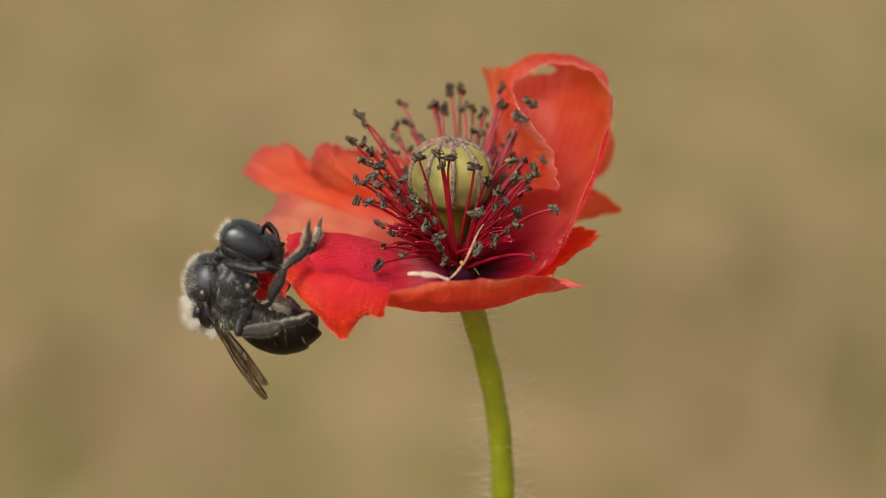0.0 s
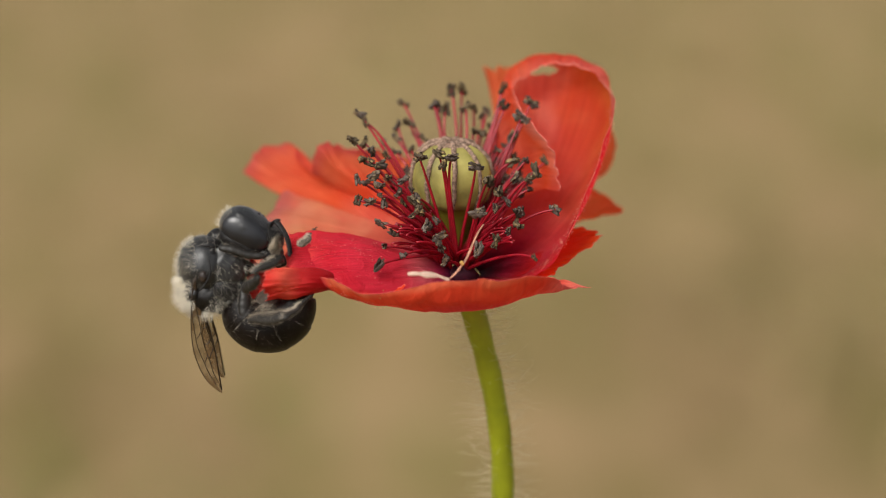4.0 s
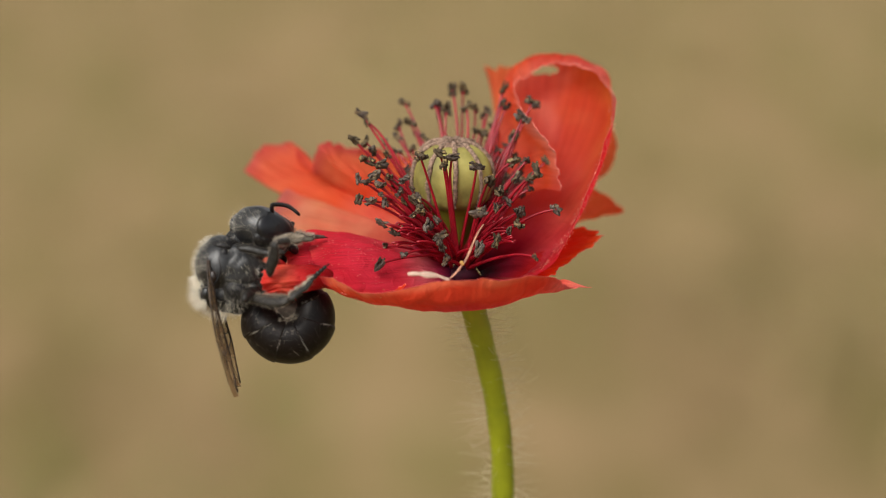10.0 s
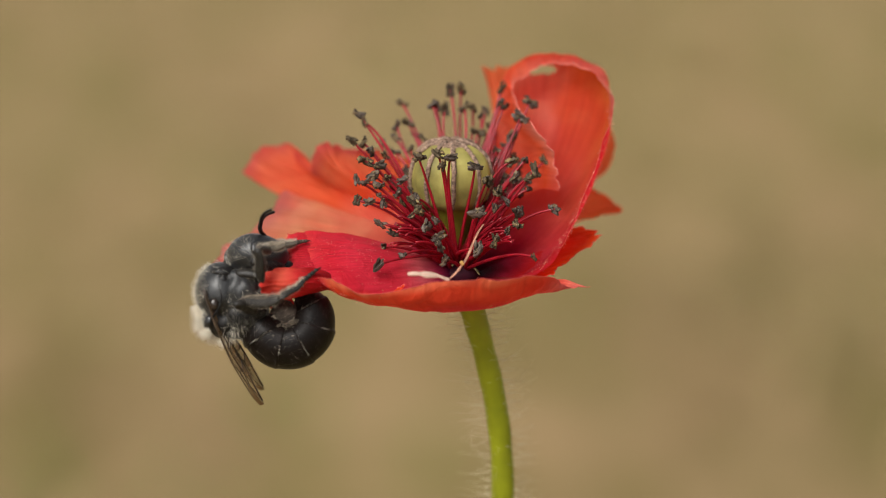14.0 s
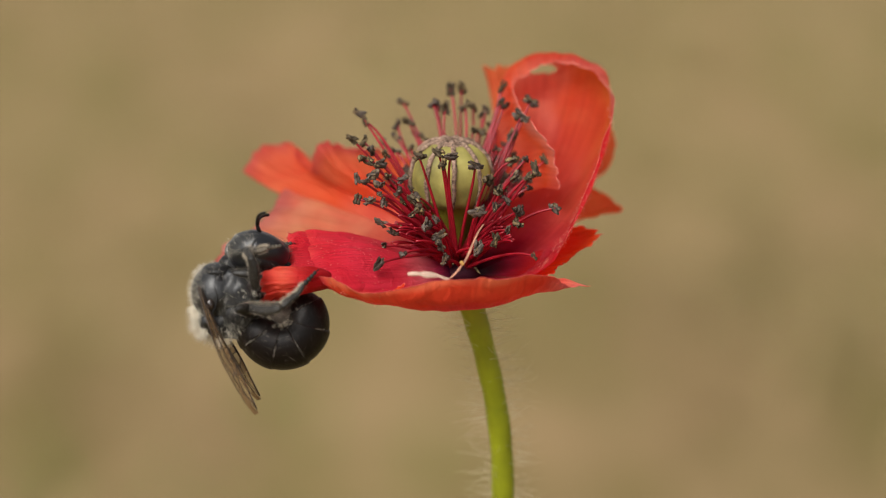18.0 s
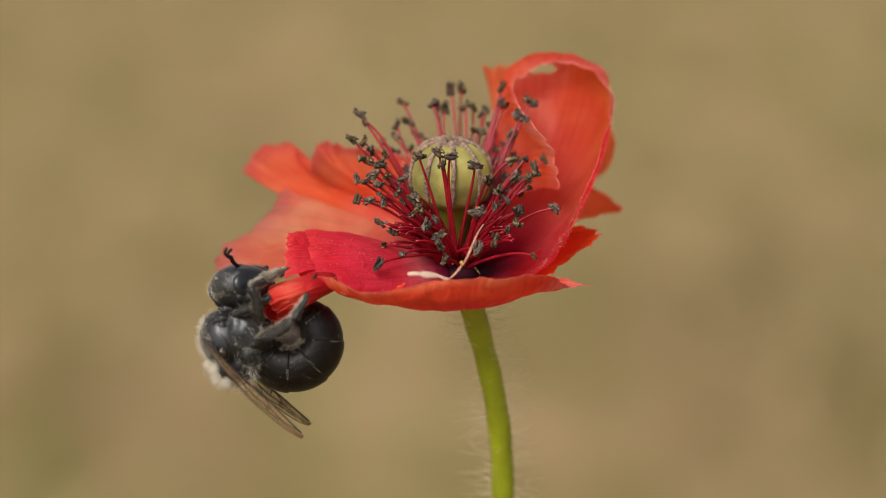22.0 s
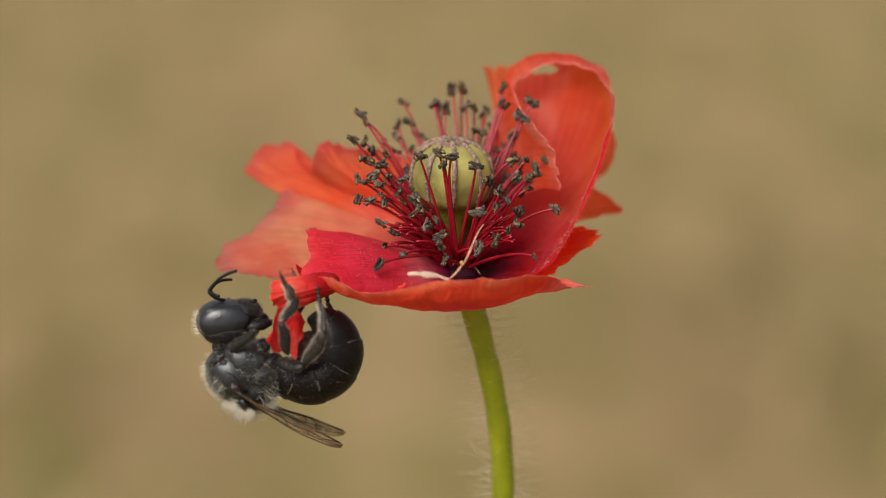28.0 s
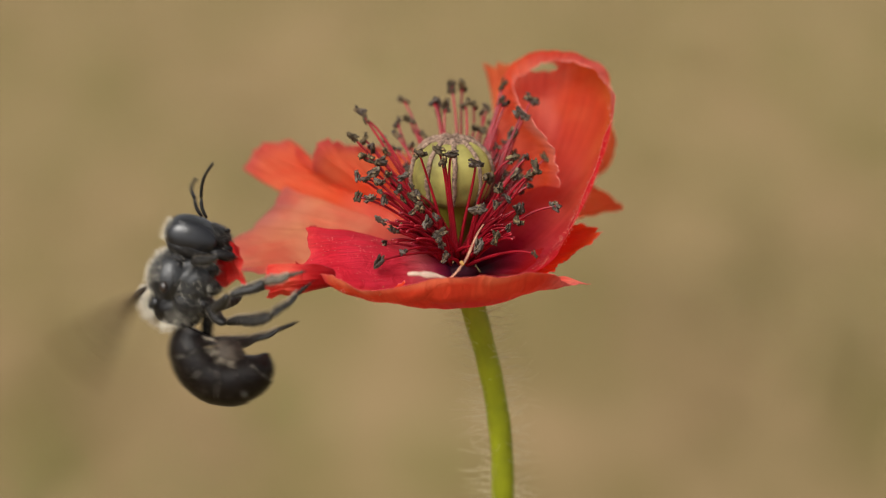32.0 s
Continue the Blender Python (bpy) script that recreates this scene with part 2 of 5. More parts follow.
M_STEM = material("green_stem", (0.25, 0.275, 0.007), 0.5, 0.4, 500, 0.2, 0.3, 3000)
M_HAIR = material("pale_plant_hair", (0.75, 0.68, 0.48), 0.5)
M_CAPSULE = material("pale_capsule", (0.31, 0.265, 0.07), 0.55, 0.35, 420, 0.5, 0.6, 3500)
M_CAPFOOT = material("olive_capsule", (0.17, 0.14, 0.012), 0.5, 0.4, 500, 0.25, 0.3, 3000)
M_RAY = material("purple_grey_stigma", (0.25, 0.165, 0.12), 0.85, 0.2, 4200, 0.7, 1.0, 5000)
M_FILAMENT = material("dark_red_filament", (0.27, 0.005, 0.014), 0.4, 0.5, 600, 0.4, 0.1)


def anther_material(name, dark, husk, gold):
    """Shrivelled anther: dark folds, a grey husk and thin golden seams; each one a little different."""
    mat = material(name, dark, 0.7, 0.3, 3500, 0.6, 1.0, 6000)
    nt = mat.node_tree
    bs = nt.nodes["Principled BSDF"]
    tc = nt.nodes["Texture Coordinate"]
    info = nt.nodes.new("ShaderNodeObjectInfo")
    last = bs.inputs["Base Color"].links[0].from_socket
    for colour, scale, lo, hi in ((husk, 2200, 0.44, 0.62), (gold, 3800, 0.54, 0.62)):
        mp = nt.nodes.new("ShaderNodeMapping")
        mp.inputs["Scale"].default_value = (0.35, 1, 1)
        nz = nt.nodes.new("ShaderNodeTexNoise")
        nz.noise_dimensions = "4D"
        nz.inputs["Scale"].default_value, nz.inputs["Detail"].default_value = scale, 3
        wide = nt.nodes.new("ShaderNodeMath")
        wide.operation = "MULTIPLY"
        wide.inputs[1].default_value = 40.0
        rg = nt.nodes.new("ShaderNodeMapRange")
        rg.inputs[1].default_value, rg.inputs[2].default_value = lo, hi
        mx = nt.nodes.new("ShaderNodeMix")
        mx.data_type = "RGBA"
        mx.inputs[7].default_value = (*colour, 1)
        nt.links.new(info.outputs["Random"], wide.inputs[0])
        nt.links.new(wide.outputs[0], nz.inputs["W"])
        nt.links.new(tc.outputs["Object"], mp.inputs[0])
        nt.links.new(mp.outputs[0], nz.inputs["Vector"])
        nt.links.new(nz.outputs["Fac"], rg.inputs[0])
        nt.links.new(rg.outputs[0], mx.inputs[0])
        nt.links.new(last, mx.inputs[6])
        last = mx.outputs[2]
    nt.links.new(last, bs.inputs["Base Color"])
    return mat


M_ANTHER = anther_material("grey_brown_anther", (0.055, 0.036, 0.026), (0.125, 0.098, 0.08), (0.21, 0.145, 0.075))
M_ANTHER_G = anther_material("olive_anther", (0.055, 0.037, 0.02), (0.12, 0.088, 0.05), (0.24, 0.165, 0.07))
M_POLLEN = material("pollen", (0.85, 0.33, 0.24), 0.6)
M_POLLEN_Y = material("yellow_pollen", (0.5, 0.27, 0.07), 0.6)
M_DARK = material("purple_receptacle", (0.035, 0.004, 0.012), 0.7, 0.2)
M_STRAW = material("pale_scrap", (0.56, 0.38, 0.29), 0.6, 0.3, 1500, 0.3, 0.3)
M_STRAND = material("pinkish_strand", (0.40, 0.19, 0.12), 0.6, 0.3, 1500, 0.4, 0.3)
M_BLACK = material("black_chitin", (0.006, 0.005, 0.005), 0.42, 0.28, 1500, 0.3, 0.6, 9000, 0.5)
M_DOME = material("black_shining_chitin", (0.008, 0.008, 0.0085), 0.32, 0.55, 1500, 0.3, 0.5, 9000, 0.7)
# reddish tint paints in the petals' reflection on the black plates
M_ABDOMEN = material("black_glossy_chitin", (0.006, 0.0038, 0.003), 0.40, 0.16, 1500, 0.4, 0.4, 9000, 0.5)
M_EYE = material("dark_compound_eye", (0.009, 0.009, 0.011), 0.31, 0.52, 900, 0.3, 0.1, 22000)
M_LEG = material("dark_leg", (0.013, 0.011, 0.009), 0.48, 0.35, 2500, 0.4, 0.5, 6000)
M_SHANK = material("grey_haired_leg", (0.024, 0.021, 0.018), 0.55, 0.3, 2500, 0.4, 0.5, 6000)
M_FOOT = material("pale_haired_foot", (0.08, 0.065, 0.048), 0.6, 0.3, 2500, 0.4, 0.5, 6000)
M_FUR = material("grey_fur", (0.17, 0.155, 0.13), 0.6, 0.2)
M_FUR_W = material("cream_fur", (0.80, 0.74, 0.62), 0.7, 0.2)
M_BRUSH = material("buff_brush", (0.46, 0.39, 0.30), 0.7, 0.2)
M_SCOPA = material("pale_pollen_brush", (0.60, 0.52, 0.40), 0.7, 0.2)
M_BELLY = material("tan_underside", (0.055, 0.042, 0.032), 0.7, 0.2, 2500, 0.4, 0.6, 6000)
M_TEGULA = material("brown_wing_cap", (0.025, 0.016, 0.012), 0.3, 0.5, 2500, 0.3, 0.3, 6000)
M_NECK = material("pale_yellow_membrane", (0.42, 0.36, 0.17), 0.6, 0.3)
M_VEIN = material("wing_vein", (0.03, 0.017, 0.009), 0.5)
M_WING = wing_material()
M_GROUND = ground_material()
M_DRY = material("dry_grass_blade", (0.365, 0.272, 0.132), 0.8, 0.2, 30, 0.35, 0.1)
M_GREEN = material("green_grass_blade", (0.12, 0.15, 0.035), 0.7, 0.2, 30, 0.35, 0.1)


# ---- mesh helpers ----
def part(name, bm, mat, parent=None, label="", smooth=True):
    me = bpy.data.meshes.new(name)
    bm.to_mesh(me)
    bm.free()
    for p in me.polygons:
        p.use_smooth = smooth
    me.materials.append(mat)
    ob = new(name, me)
    if parent:
        ob.parent = parent
    if label:
        tagged(ob, label)
    return ob


def mesh_part(name, verts, faces, mat, parent=None, label="", smooth=True):
    me = bpy.data.meshes.new(name)
    me.from_pydata([tuple(v) for v in verts], [], faces)
    if smooth:
        for p in me.polygons:
            p.use_smooth = True
    me.materials.append(mat)
    ob = new(name, me)
    if parent:
        ob.parent = parent
    if label:
        tagged(ob, label)
    return ob


def tube_into(verts, faces, pts, radii, sides=8, flat=1.0):
    """Adds a tube along the points, closed at both ends."""
    start = len(verts)
    pts = [Vector(p) for p in pts]
    n = len(pts)
    ref = None
    for i, p in enumerate(pts):
        d = (pts[min(i + 1, n - 1)] - pts[max(i - 1, 0)]).normalized()
        if ref is None:
            ref = d.orthogonal().normalized()
        ref = (ref - d * ref.dot(d)).normalized()
        side = d.cross(ref)
        for k in range(sides):
            a = 2 * math.pi * k / sides
            verts.append(p + (ref * math.cos(a) + side * math.sin(a) * flat) * radii[i])
    for i in range(n - 1):
        for k in range(sides):
            a, b = start + i * sides + k, start + i * sides + (k + 1) % sides
            faces.append((a, b, b + sides, a + sides))
    faces.append(tuple(start + k for k in reversed(range(sides))))
    faces.append(tuple(start + (n - 1) * sides + k for k in range(sides)))


def bezier(a, b, c, d, u):
    v = 1 - u
    return a * (v * v * v) + b * (3 * v * v * u) + c * (3 * v * u * u) + d * (u * u * u)


def spline(values, s):
    """Smooth value through equally spaced values, s from 0 to 1."""
    n = len(values) - 1
    x = min(max(s, 0), 1) * n
    i = min(int(x), n - 1)
    f = x - i
    p1, p2 = values[i], values[i + 1]
    p0 = values[i - 1] if i > 0 else p1 * 2 - p2
    p3 = values[i + 2] if i + 2 <= n else p2 * 2 - p1
    return p1 + (p2 - p0) * (0.5 * f) + (p0 * 2 - p1 * 5 + p2 * 4 - p3) * (0.5 * f * f) + (p1 * 3 - p0 - p2 * 3 + p3) * (0.5 * f * f * f)


def petal(name, rays, mat, root, label="", ruffle=0.25, torn=0.05, nu=36, nv=64, seed=0, margin=0.0, pleat=0.12, hole=None, edging=None, trim=(0.0, 1.0), plain=0.0):
    """A petal lofted over rays that run from its foot to its rim, with crinkles and a torn rim."""
    rays = [[spot(*p) for p in r] for r in rays]
    inv = root.matrix_world.inverted()
    verts, uvs = [], []
    for j in range(nv + 1):
        s = j / nv
        ctrl = [spline([r[k] for r in rays], s) for k in range(4)]
        tear = torn * (noise.noise((s * 9, seed, 0)) + 0.7 * noise.noise((s * 31, seed, 5)) + 0.45 * noise.noise((s * 83, seed, 7)))
        tear *= 1 if s > plain else 0.15
        fold = (1 if s > plain else 0.15) * noise.noise((s * 24, seed, 11)) + 0.6 * noise.noise((s * 61, seed, 12))
        for i in range(nu + 1):
            u = i / nu
            uu = u * (1 + tear * u)
            p = bezier(*ctrl, uu)
            amp = ruffle * 0.001 * u ** 1.5
            n3 = noise.noise_vector((s * 7 + seed, u * 3, seed * 3.1))
            n4 = noise.noise_vector((s * 27 + seed, u * 7, seed * 1.7))
            p = p + n3 * amp + n4 * amp * 0.5 - AWAY * (pleat * 0.001 * u * fold) + UP * (pleat * 0.0006 * u * u * fold)
            verts.append(inv @ p)
            uvs.append((u, s))
    faces = [(j * (nu + 1) + i, (j + 1) * (nu + 1) + i, (j + 1) * (nu + 1) + i + 1, j * (nu + 1) + i + 1) for j in range(nv) for i in range(nu)
             if not hole or ((i / nu - hole[0]) / hole[2]) ** 2 + ((j / nv - hole[1]) / hole[3]) ** 2 > 1]
    ob = mesh_part(name, verts, faces, mat, root, label)
    rim = [verts[j * (nu + 1) + nu] for j in range(nv + 1)]
    layer = ob.data.uv_layers.new(name="petal")
    for lp in ob.data.loops:
        layer.data[lp.index].uv = uvs[lp.vertex_index]
    if margin:
        v, f = [], []
        tube_into(v, f, rim, [(1 if trim[0] <= j / nv <= trim[1] else 0.25) * margin * 0.001 * (0.5 + 0.9 * abs(noise.noise((j * 0.31, seed, 9)))) for j in range(nv + 1)], 8)
        mesh_part("petal_margin", v, f, edging or M_MARGIN, ob, "thin pale crinkled petal margin")
    return ob


def grains(name, petal_ob, count, lo, hi, mat, seed, size=0.00006):
    """Pollen grains lying on a petal within a stretch of it (fractions along and across)."""
    rnd = random.Random(seed)
    me = petal_ob.data
    verts, faces = [], []
    pick = []
    uvd = me.uv_layers[0].data
    for p in me.polygons:
        u, v = uvd[p.loop_indices[0]].uv
        if lo[0] < u < hi[0] and lo[1] < v < hi[1]:
            pick.append(p)
    for _ in range(count):
        p = rnd.choice(pick)
        c = p.center + Vector((rnd.uniform(-1, 1), rnd.uniform(-1, 1), rnd.uniform(-1, 1))) * 0.0002
        toward = AWAY * -0.00008
        r = size * rnd.uniform(0.35, 1.45)
        b = len(verts)
        c = c + toward
        for d in ((1, 0, 0), (-1, 0, 0), (0, 1, 0), (0, -1, 0), (0, 0, 1), (0, 0, -1)):
            verts.append(c + Vector(d) * r)
        for f in ((0, 2, 4), (2, 1, 4), (1, 3, 4), (3, 0, 4), (2, 0, 5), (1, 2, 5), (3, 1, 5), (0, 3, 5)):
            faces.append(tuple(b + k for k in f))
    ob = mesh_part(name, verts, faces, mat, petal_ob, "pale pollen grains scattered on the petal")
    return tagged(ob, kind="stuff")


def hairs(name, roots, mat, parent, label, length, thick, seed, lean=None, wild=0.35):
    """Fine hairs as thin three-sided spikes; roots: (place, direction)."""
    rnd = random.Random(seed)
    verts, faces = [], []
    for p, d in roots:
        d = (d + Vector((rnd.gauss(0, wild), rnd.gauss(0, wild), rnd.gauss(0, wild))) + (lean or Vector((0, 0, 0)))).normalized()
        ln = length * rnd.uniform(0.5, 1.25)
        a = d.orthogonal().normalized() * thick
        b = d.cross(a).normalized() * thick
        bend = Vector((rnd.gauss(0, 1), rnd.gauss(0, 1), rnd.gauss(0, 1))) * ln * 0.12
        k = len(verts)
        mid = p + d * ln * 0.5 + bend
        for c, s in ((p, 1.0), (mid, 0.75)):
            verts += [c + a * s, c + (b * 0.87 - a * 0.5) * s, c + (b * -0.87 - a * 0.5) * s]
        verts.append(p + d * ln)
        faces += [(k, k + 1, k + 4, k + 3), (k + 1, k + 2, k + 5, k + 4), (k + 2, k, k + 3, k + 5), (k + 3, k + 4, k + 6), (k + 4, k + 5, k + 6), (k + 5, k + 3, k + 6)]
    ob = mesh_part(name, verts, faces, mat, parent, label)
    return tagged(ob, kind="stuff")


def coat(bm_ob, count, seed, keep):
    """Hair roots on a mesh, where keep(place, normal) holds."""
    rnd = random.Random(seed)
    me = bm_ob.data
    polys = list(me.polygons)
    corners = [[me.vertices[k].co for k in p.vertices] for p in polys]
    normals = [Vector(p.normal) for p in polys]
    out = []
    for _ in range(count * 25):
        i = rnd.randrange(len(polys))
        weights = [rnd.expovariate(1) for _ in corners[i]]
        place = sum((c * w for c, w in zip(corners[i], weights)), Vector()) / sum(weights)
        if keep(place, normals[i]):
            out.append((place, normals[i]))
            if len(out) == count:
                break
    return out


# ---- ground and far grass ----
bm = bmesh.new()
rnd = random.Random(3)
xs = [-400, -60, -12, -4] + [-2 + 0.2 * i for i in range(21)] + [4, 12, 60, 400]
ys = [-400, -60, -10, -2, -0.5] + [-0.2 + 0.2 * i for i in range(24)] + [8, 20, 80, 900]
grid = [[bm.verts.new((x, y, rnd.uniform(-0.012, 0.004) if abs(x) < 3 and -0.4 < y < 5 and (abs(x) > 0.15 or abs(y) > 0.15) else 0)) for x in xs] for y in ys]
for a, b in zip(grid, grid[1:]):
    for i in range(len(xs) - 1):
        bm.faces.new((a[i], a[i + 1], b[i + 1], b[i]))
ground = part("ground", bm, M_GROUND)
tagged(ground, "dry tan soil with olive patches, out of focus behind the flower", "ground", kind="structure")


def grass(name, count, mat, seed, label, clumps, spread, places=()):
    rnd = random.Random(seed)
    verts, faces = [], []
    middles = [(rnd.uniform(-0.55, 0.55), rnd.uniform(0.95, 3.0)) for _ in range(clumps)] + list(places) * 3
    for _ in range(count):
        cx, cy = rnd.choice(middles)
        x, y = rnd.gauss(cx, spread), max(0.8, rnd.gauss(cy, spread * 2.5))
        h, wd = rnd.uniform(0.006, 0.02), rnd.uniform(0.0010, 0.0024)
        a, lean = rnd.uniform(0, 6.28), rnd.uniform(0.5, 3.0) * h
        side = Vector((math.cos(a + 1.57), math.sin(a + 1.57), 0)) * wd
        tip = Vector((math.cos(a), math.sin(a), 0)) * lean
        b = len(verts)
        p = Vector((x, y, -0.01))
        for f in (0, 0.5):
            c = p + tip * f * f + Vector((0, 0, h * f))
            verts += [c - side * (1 - f * 0.4), c + side * (1 - f * 0.4)]
        verts.append(p + tip + Vector((0, 0, h)))
        faces += [(b, b + 1, b + 3, b + 2), (b + 2, b + 3, b + 4)]
    ob = mesh_part(name, verts, faces, mat)
    return tagged(ob, label, "grass", kind="stuff")


grass("dry_grass", 7000, M_DRY, 5, "short dry straw-coloured grass on the ground", 150, 0.04)
grass("green_grass", 170, M_GREEN, 9, "sparse olive green grass tufts among the straw", 14, 0.03, ((0.112, 1.162), (0.107, 1.058), (-0.079, 0.863), (-0.091, 0.856), (-0.222, 1.6), (-0.26, 1.768), (0.236, 1.653), (-0.126, 1.296), (0.034, 1.566)))

# ---- the poppy ----
FOOT = spot(905, 1160, 14)
poppy = new("poppy")
poppy.matrix_basis = Matrix.Translation((FOOT.x, FOOT.y, -0.002))
bpy.context.view_layer.update()
tagged(poppy, "red poppy with one torn petal rim on a hairy green stem", "flower")
P_INV = poppy.matrix_world.inverted()

# stem
top, low = spot(826, 506, 0.8), spot(890, 882, 7)
foot = Vector((FOOT.x, FOOT.y, -0.002))
stem_pts, stem_r = [], []
for i in range(171):
    s = (i / 170) ** 1.5
    q = s * 3.2
    if q < 1:
        p = bezier(top, spot(843, 590, 1.5), spot(893, 700, 4), low, q)
    else:
        k = (q - 1) / 2.2
        p = bezier(low, low + (low - spot(893, 700, 4)) * 0.8, low.lerp(foot, 0.7) + Vector((0.002, 0, 0)), foot, k)
    stem_pts.append(P_INV @ p)
    stem_r.append(0.00078 + 0.00016 * max(0, 1 - s * 9) + 0.00002 * math.sin(s * 90) + (0.0003 * max(0, 1 - s * 40)))
v, f = [], []
tube_into(v, f, stem_pts, stem_r, 16)
stem = mesh_part("stem", v, f, M_STEM, poppy, "slender olive green stem")
rnd = random.Random(21)
roots = []
for _ in range(560):
    i = rnd.randrange(12, 130)
    a = rnd.choice((0, math.pi)) + rnd.gauss(0, 0.55)
    d = Vector((math.cos(a), math.sin(a), 0.12))
    roots.append((stem_pts[i].lerp(stem_pts[i + 1], rnd.random()) + d * stem_r[i] * 0.9, d))
hairs("stem_hair", roots, M_HAIR, stem, "fine pale spreading hairs", 0.0023, 0.000010, 4, wild=0.25)

# petals: rays from the foot to the rim
petal_front = petal("petal", (
    ((820, 480, 1), (720, 440, 1), (632, 404, 0), (542, 412, -0.8)),
    ((820, 483, 1), (715, 452, -2), (620, 432, -3), (546, 448, -2.9)),
    ((820, 486, 1), (720, 470, -3), (622, 466, -5), (534, 490, -5.2)),
    ((820, 488, 1), (740, 505, -3.5), (620, 590, -6.4), (572, 488, -7.0)),
    ((820, 490, 1), (765, 543, -3), (700, 563, -6), (650, 517, -7.2)),
    ((822, 490, 1), (800, 558, -3), (780, 583, -7), (770, 494, -8)),
    ((824, 490, 1), (850, 555, -3), (875, 568, -6), (885, 496, -7.5)),
    ((826, 488, 1), (900, 525, -2), (958, 542, -4.5), (972, 492, -6)),
    ((826, 487, 1), (905, 512, -1.5), (985, 518, -4), (1008, 508, -5.5)),
    ((826, 486, 1), (910, 500, -1), (992, 494, -3.5), (1045, 503, -4.5))), M_FRONT, poppy, "broad bowl-shaped front petal with a bitten edge", 0.45, 0.012, 60, 220, 1, margin=0.03, pleat=0.14, trim=(0.27, 1.0), plain=0.25)
petal_tall = petal("petal", (
    ((835, 475, 2), (868, 430, 6), (868, 330, 9), (986, 338, 2)),
    ((837, 475, 2), (872, 410, 7), (850, 240, 10), (978, 276, 2)),
    ((839, 475, 2), (885, 400, 8), (838, 150, 11), (923, 197, 2.5)),
    ((841, 475, 2), (930, 400, 9), (872, 34, 12), (911, 138, 7)),
    ((842, 476, 2), (980, 410, 8), (996, 4, 12), (985, 114, 7.0)),
    ((844, 478, 2), (1000, 430, 6), (1125, 95, 10), (1058, 136, 5.5)),
    ((848, 486, 2), (962, 482, 1), (1050, 405, 4), (1082, 205, 2)),
    ((846, 496, 1), (910, 503, -1.5), (966, 498, -3), (1000, 428, -2.5))), M_TALL, poppy, "upright petal curled in along its margin", 0.4, 0.02, 84, 230, 2, margin=0.034, pleat=0.10, hole=(0.712, 0.525, 0.026, 0.042), edging=M_PALE, trim=(0.0, 0.68))
petal("petal", (
    ((840, 478, 3), (900, 440, 5), (960, 410, 5), (1015, 402, 4)),
    ((845, 480, 2), (910, 450, 4), (990, 425, 3), (1062, 414, 2)),
    ((850, 484, 1), (910, 470, 2), (970, 465, 1), (1015, 455, 0)),
    ((850, 488, 0), (900, 492, 0), (940, 492, -1), (968, 488, -2))), M_PETAL, poppy, "small notched petal lobe", 0.25, 0.06, 30, 70, 3, margin=0.028)
petal("petal", (
    ((790, 470, 4), (700, 420, 6), (600, 380, 9), (512, 354, 11)),
    ((792, 468, 4), (700, 410, 7), (570, 370, 11), (432, 298, 13)),
    ((793, 467, 4), (710, 400, 8), (580, 340, 12), (458, 262, 13)),
    ((794, 467, 4), (712, 398, 8), (590, 335, 12), (512, 258, 13)),
    ((796, 466, 4), (720, 390, 8), (620, 340, 11), (546, 306, 11)),
    ((797, 466, 4), (725, 385, 8), (640, 330, 9), (562, 270, 9)),
    ((798, 465, 4), (730, 380, 9), (655, 320, 10), (606, 258, 10)),
    ((800, 465, 4), (750, 380, 10), (700, 320, 13), (680, 258, 12)),
    ((804, 465, 4), (780, 380, 10), (760, 330, 13), (755, 285, 13))), M_BACK, poppy, "salmon back petal with two rounded lobes", 0.7, 0.03, 40, 120, 4)
petal("petal", (
    ((800, 472, 3), (710, 410, 5), (600, 362, 8.5), (512, 344, 10)),
    ((800, 474, 3), (700, 425, 5), (560, 400, 7), (440, 412, 8)),
    ((800, 476, 3), (690, 440, 4), (520, 430, 6), (378, 465, 6)),
    ((800, 478, 3), (690, 450, 3), (560, 460, 4), (420, 492, 4.5)),
    ((800, 480, 3), (700, 460, 2), (600, 480, 3), (520, 490, 3))), M_SIDE, poppy, "wide salmon side petal with a mauve edge", 0.5, 0.012, 40, 110, 5)
petal("petal", (
    ((830, 465, 5), (852, 400, 9), (902, 260, 12), (853, 117, 12)),
    ((834, 465, 5), (870, 390, 10), (915, 260, 13), (912, 128, 13)),
    ((838, 466, 5), (900, 390, 11), (980, 260, 15), (1010, 160, 15)),
    ((842, 468, 5), (930, 400, 11), (1050, 330, 14), (1088, 240, 12)),
    ((844, 469, 5), (930, 400, 11), (1030, 340, 14), (1074, 290, 12)),
    ((845, 470, 5), (930, 410, 10), (1000, 350, 12), (1048, 328, 11)),
    ((846, 470, 5), (940, 420, 9), (1040, 370, 11), (1102, 368, 10)),
    ((848, 474, 5), (930, 440, 7), (990, 400, 8), (1035, 388, 8))), M_GLOW, poppy, "orange back petal behind the tall one", 0.4, 0.03, 34, 110, 6)
grains("pollen", petal_front, 360, (0.42, 0.02), (0.98, 0.42), M_POLLEN, 11, 0.000023)
grains("pollen", petal_front, 40, (0.5, 0.05), (0.98, 0.9), M_POLLEN_Y, 14, 0.000036)
grains("pollen", petal_tall, 560, (0.42, 0.84), (0.99, 0.995), M_POLLEN, 12, 0.000026)
grains("pollen", petal_tall, 220, (0.86, 0.76), (1.0, 0.97), M_POLLEN, 17, 0.00003)

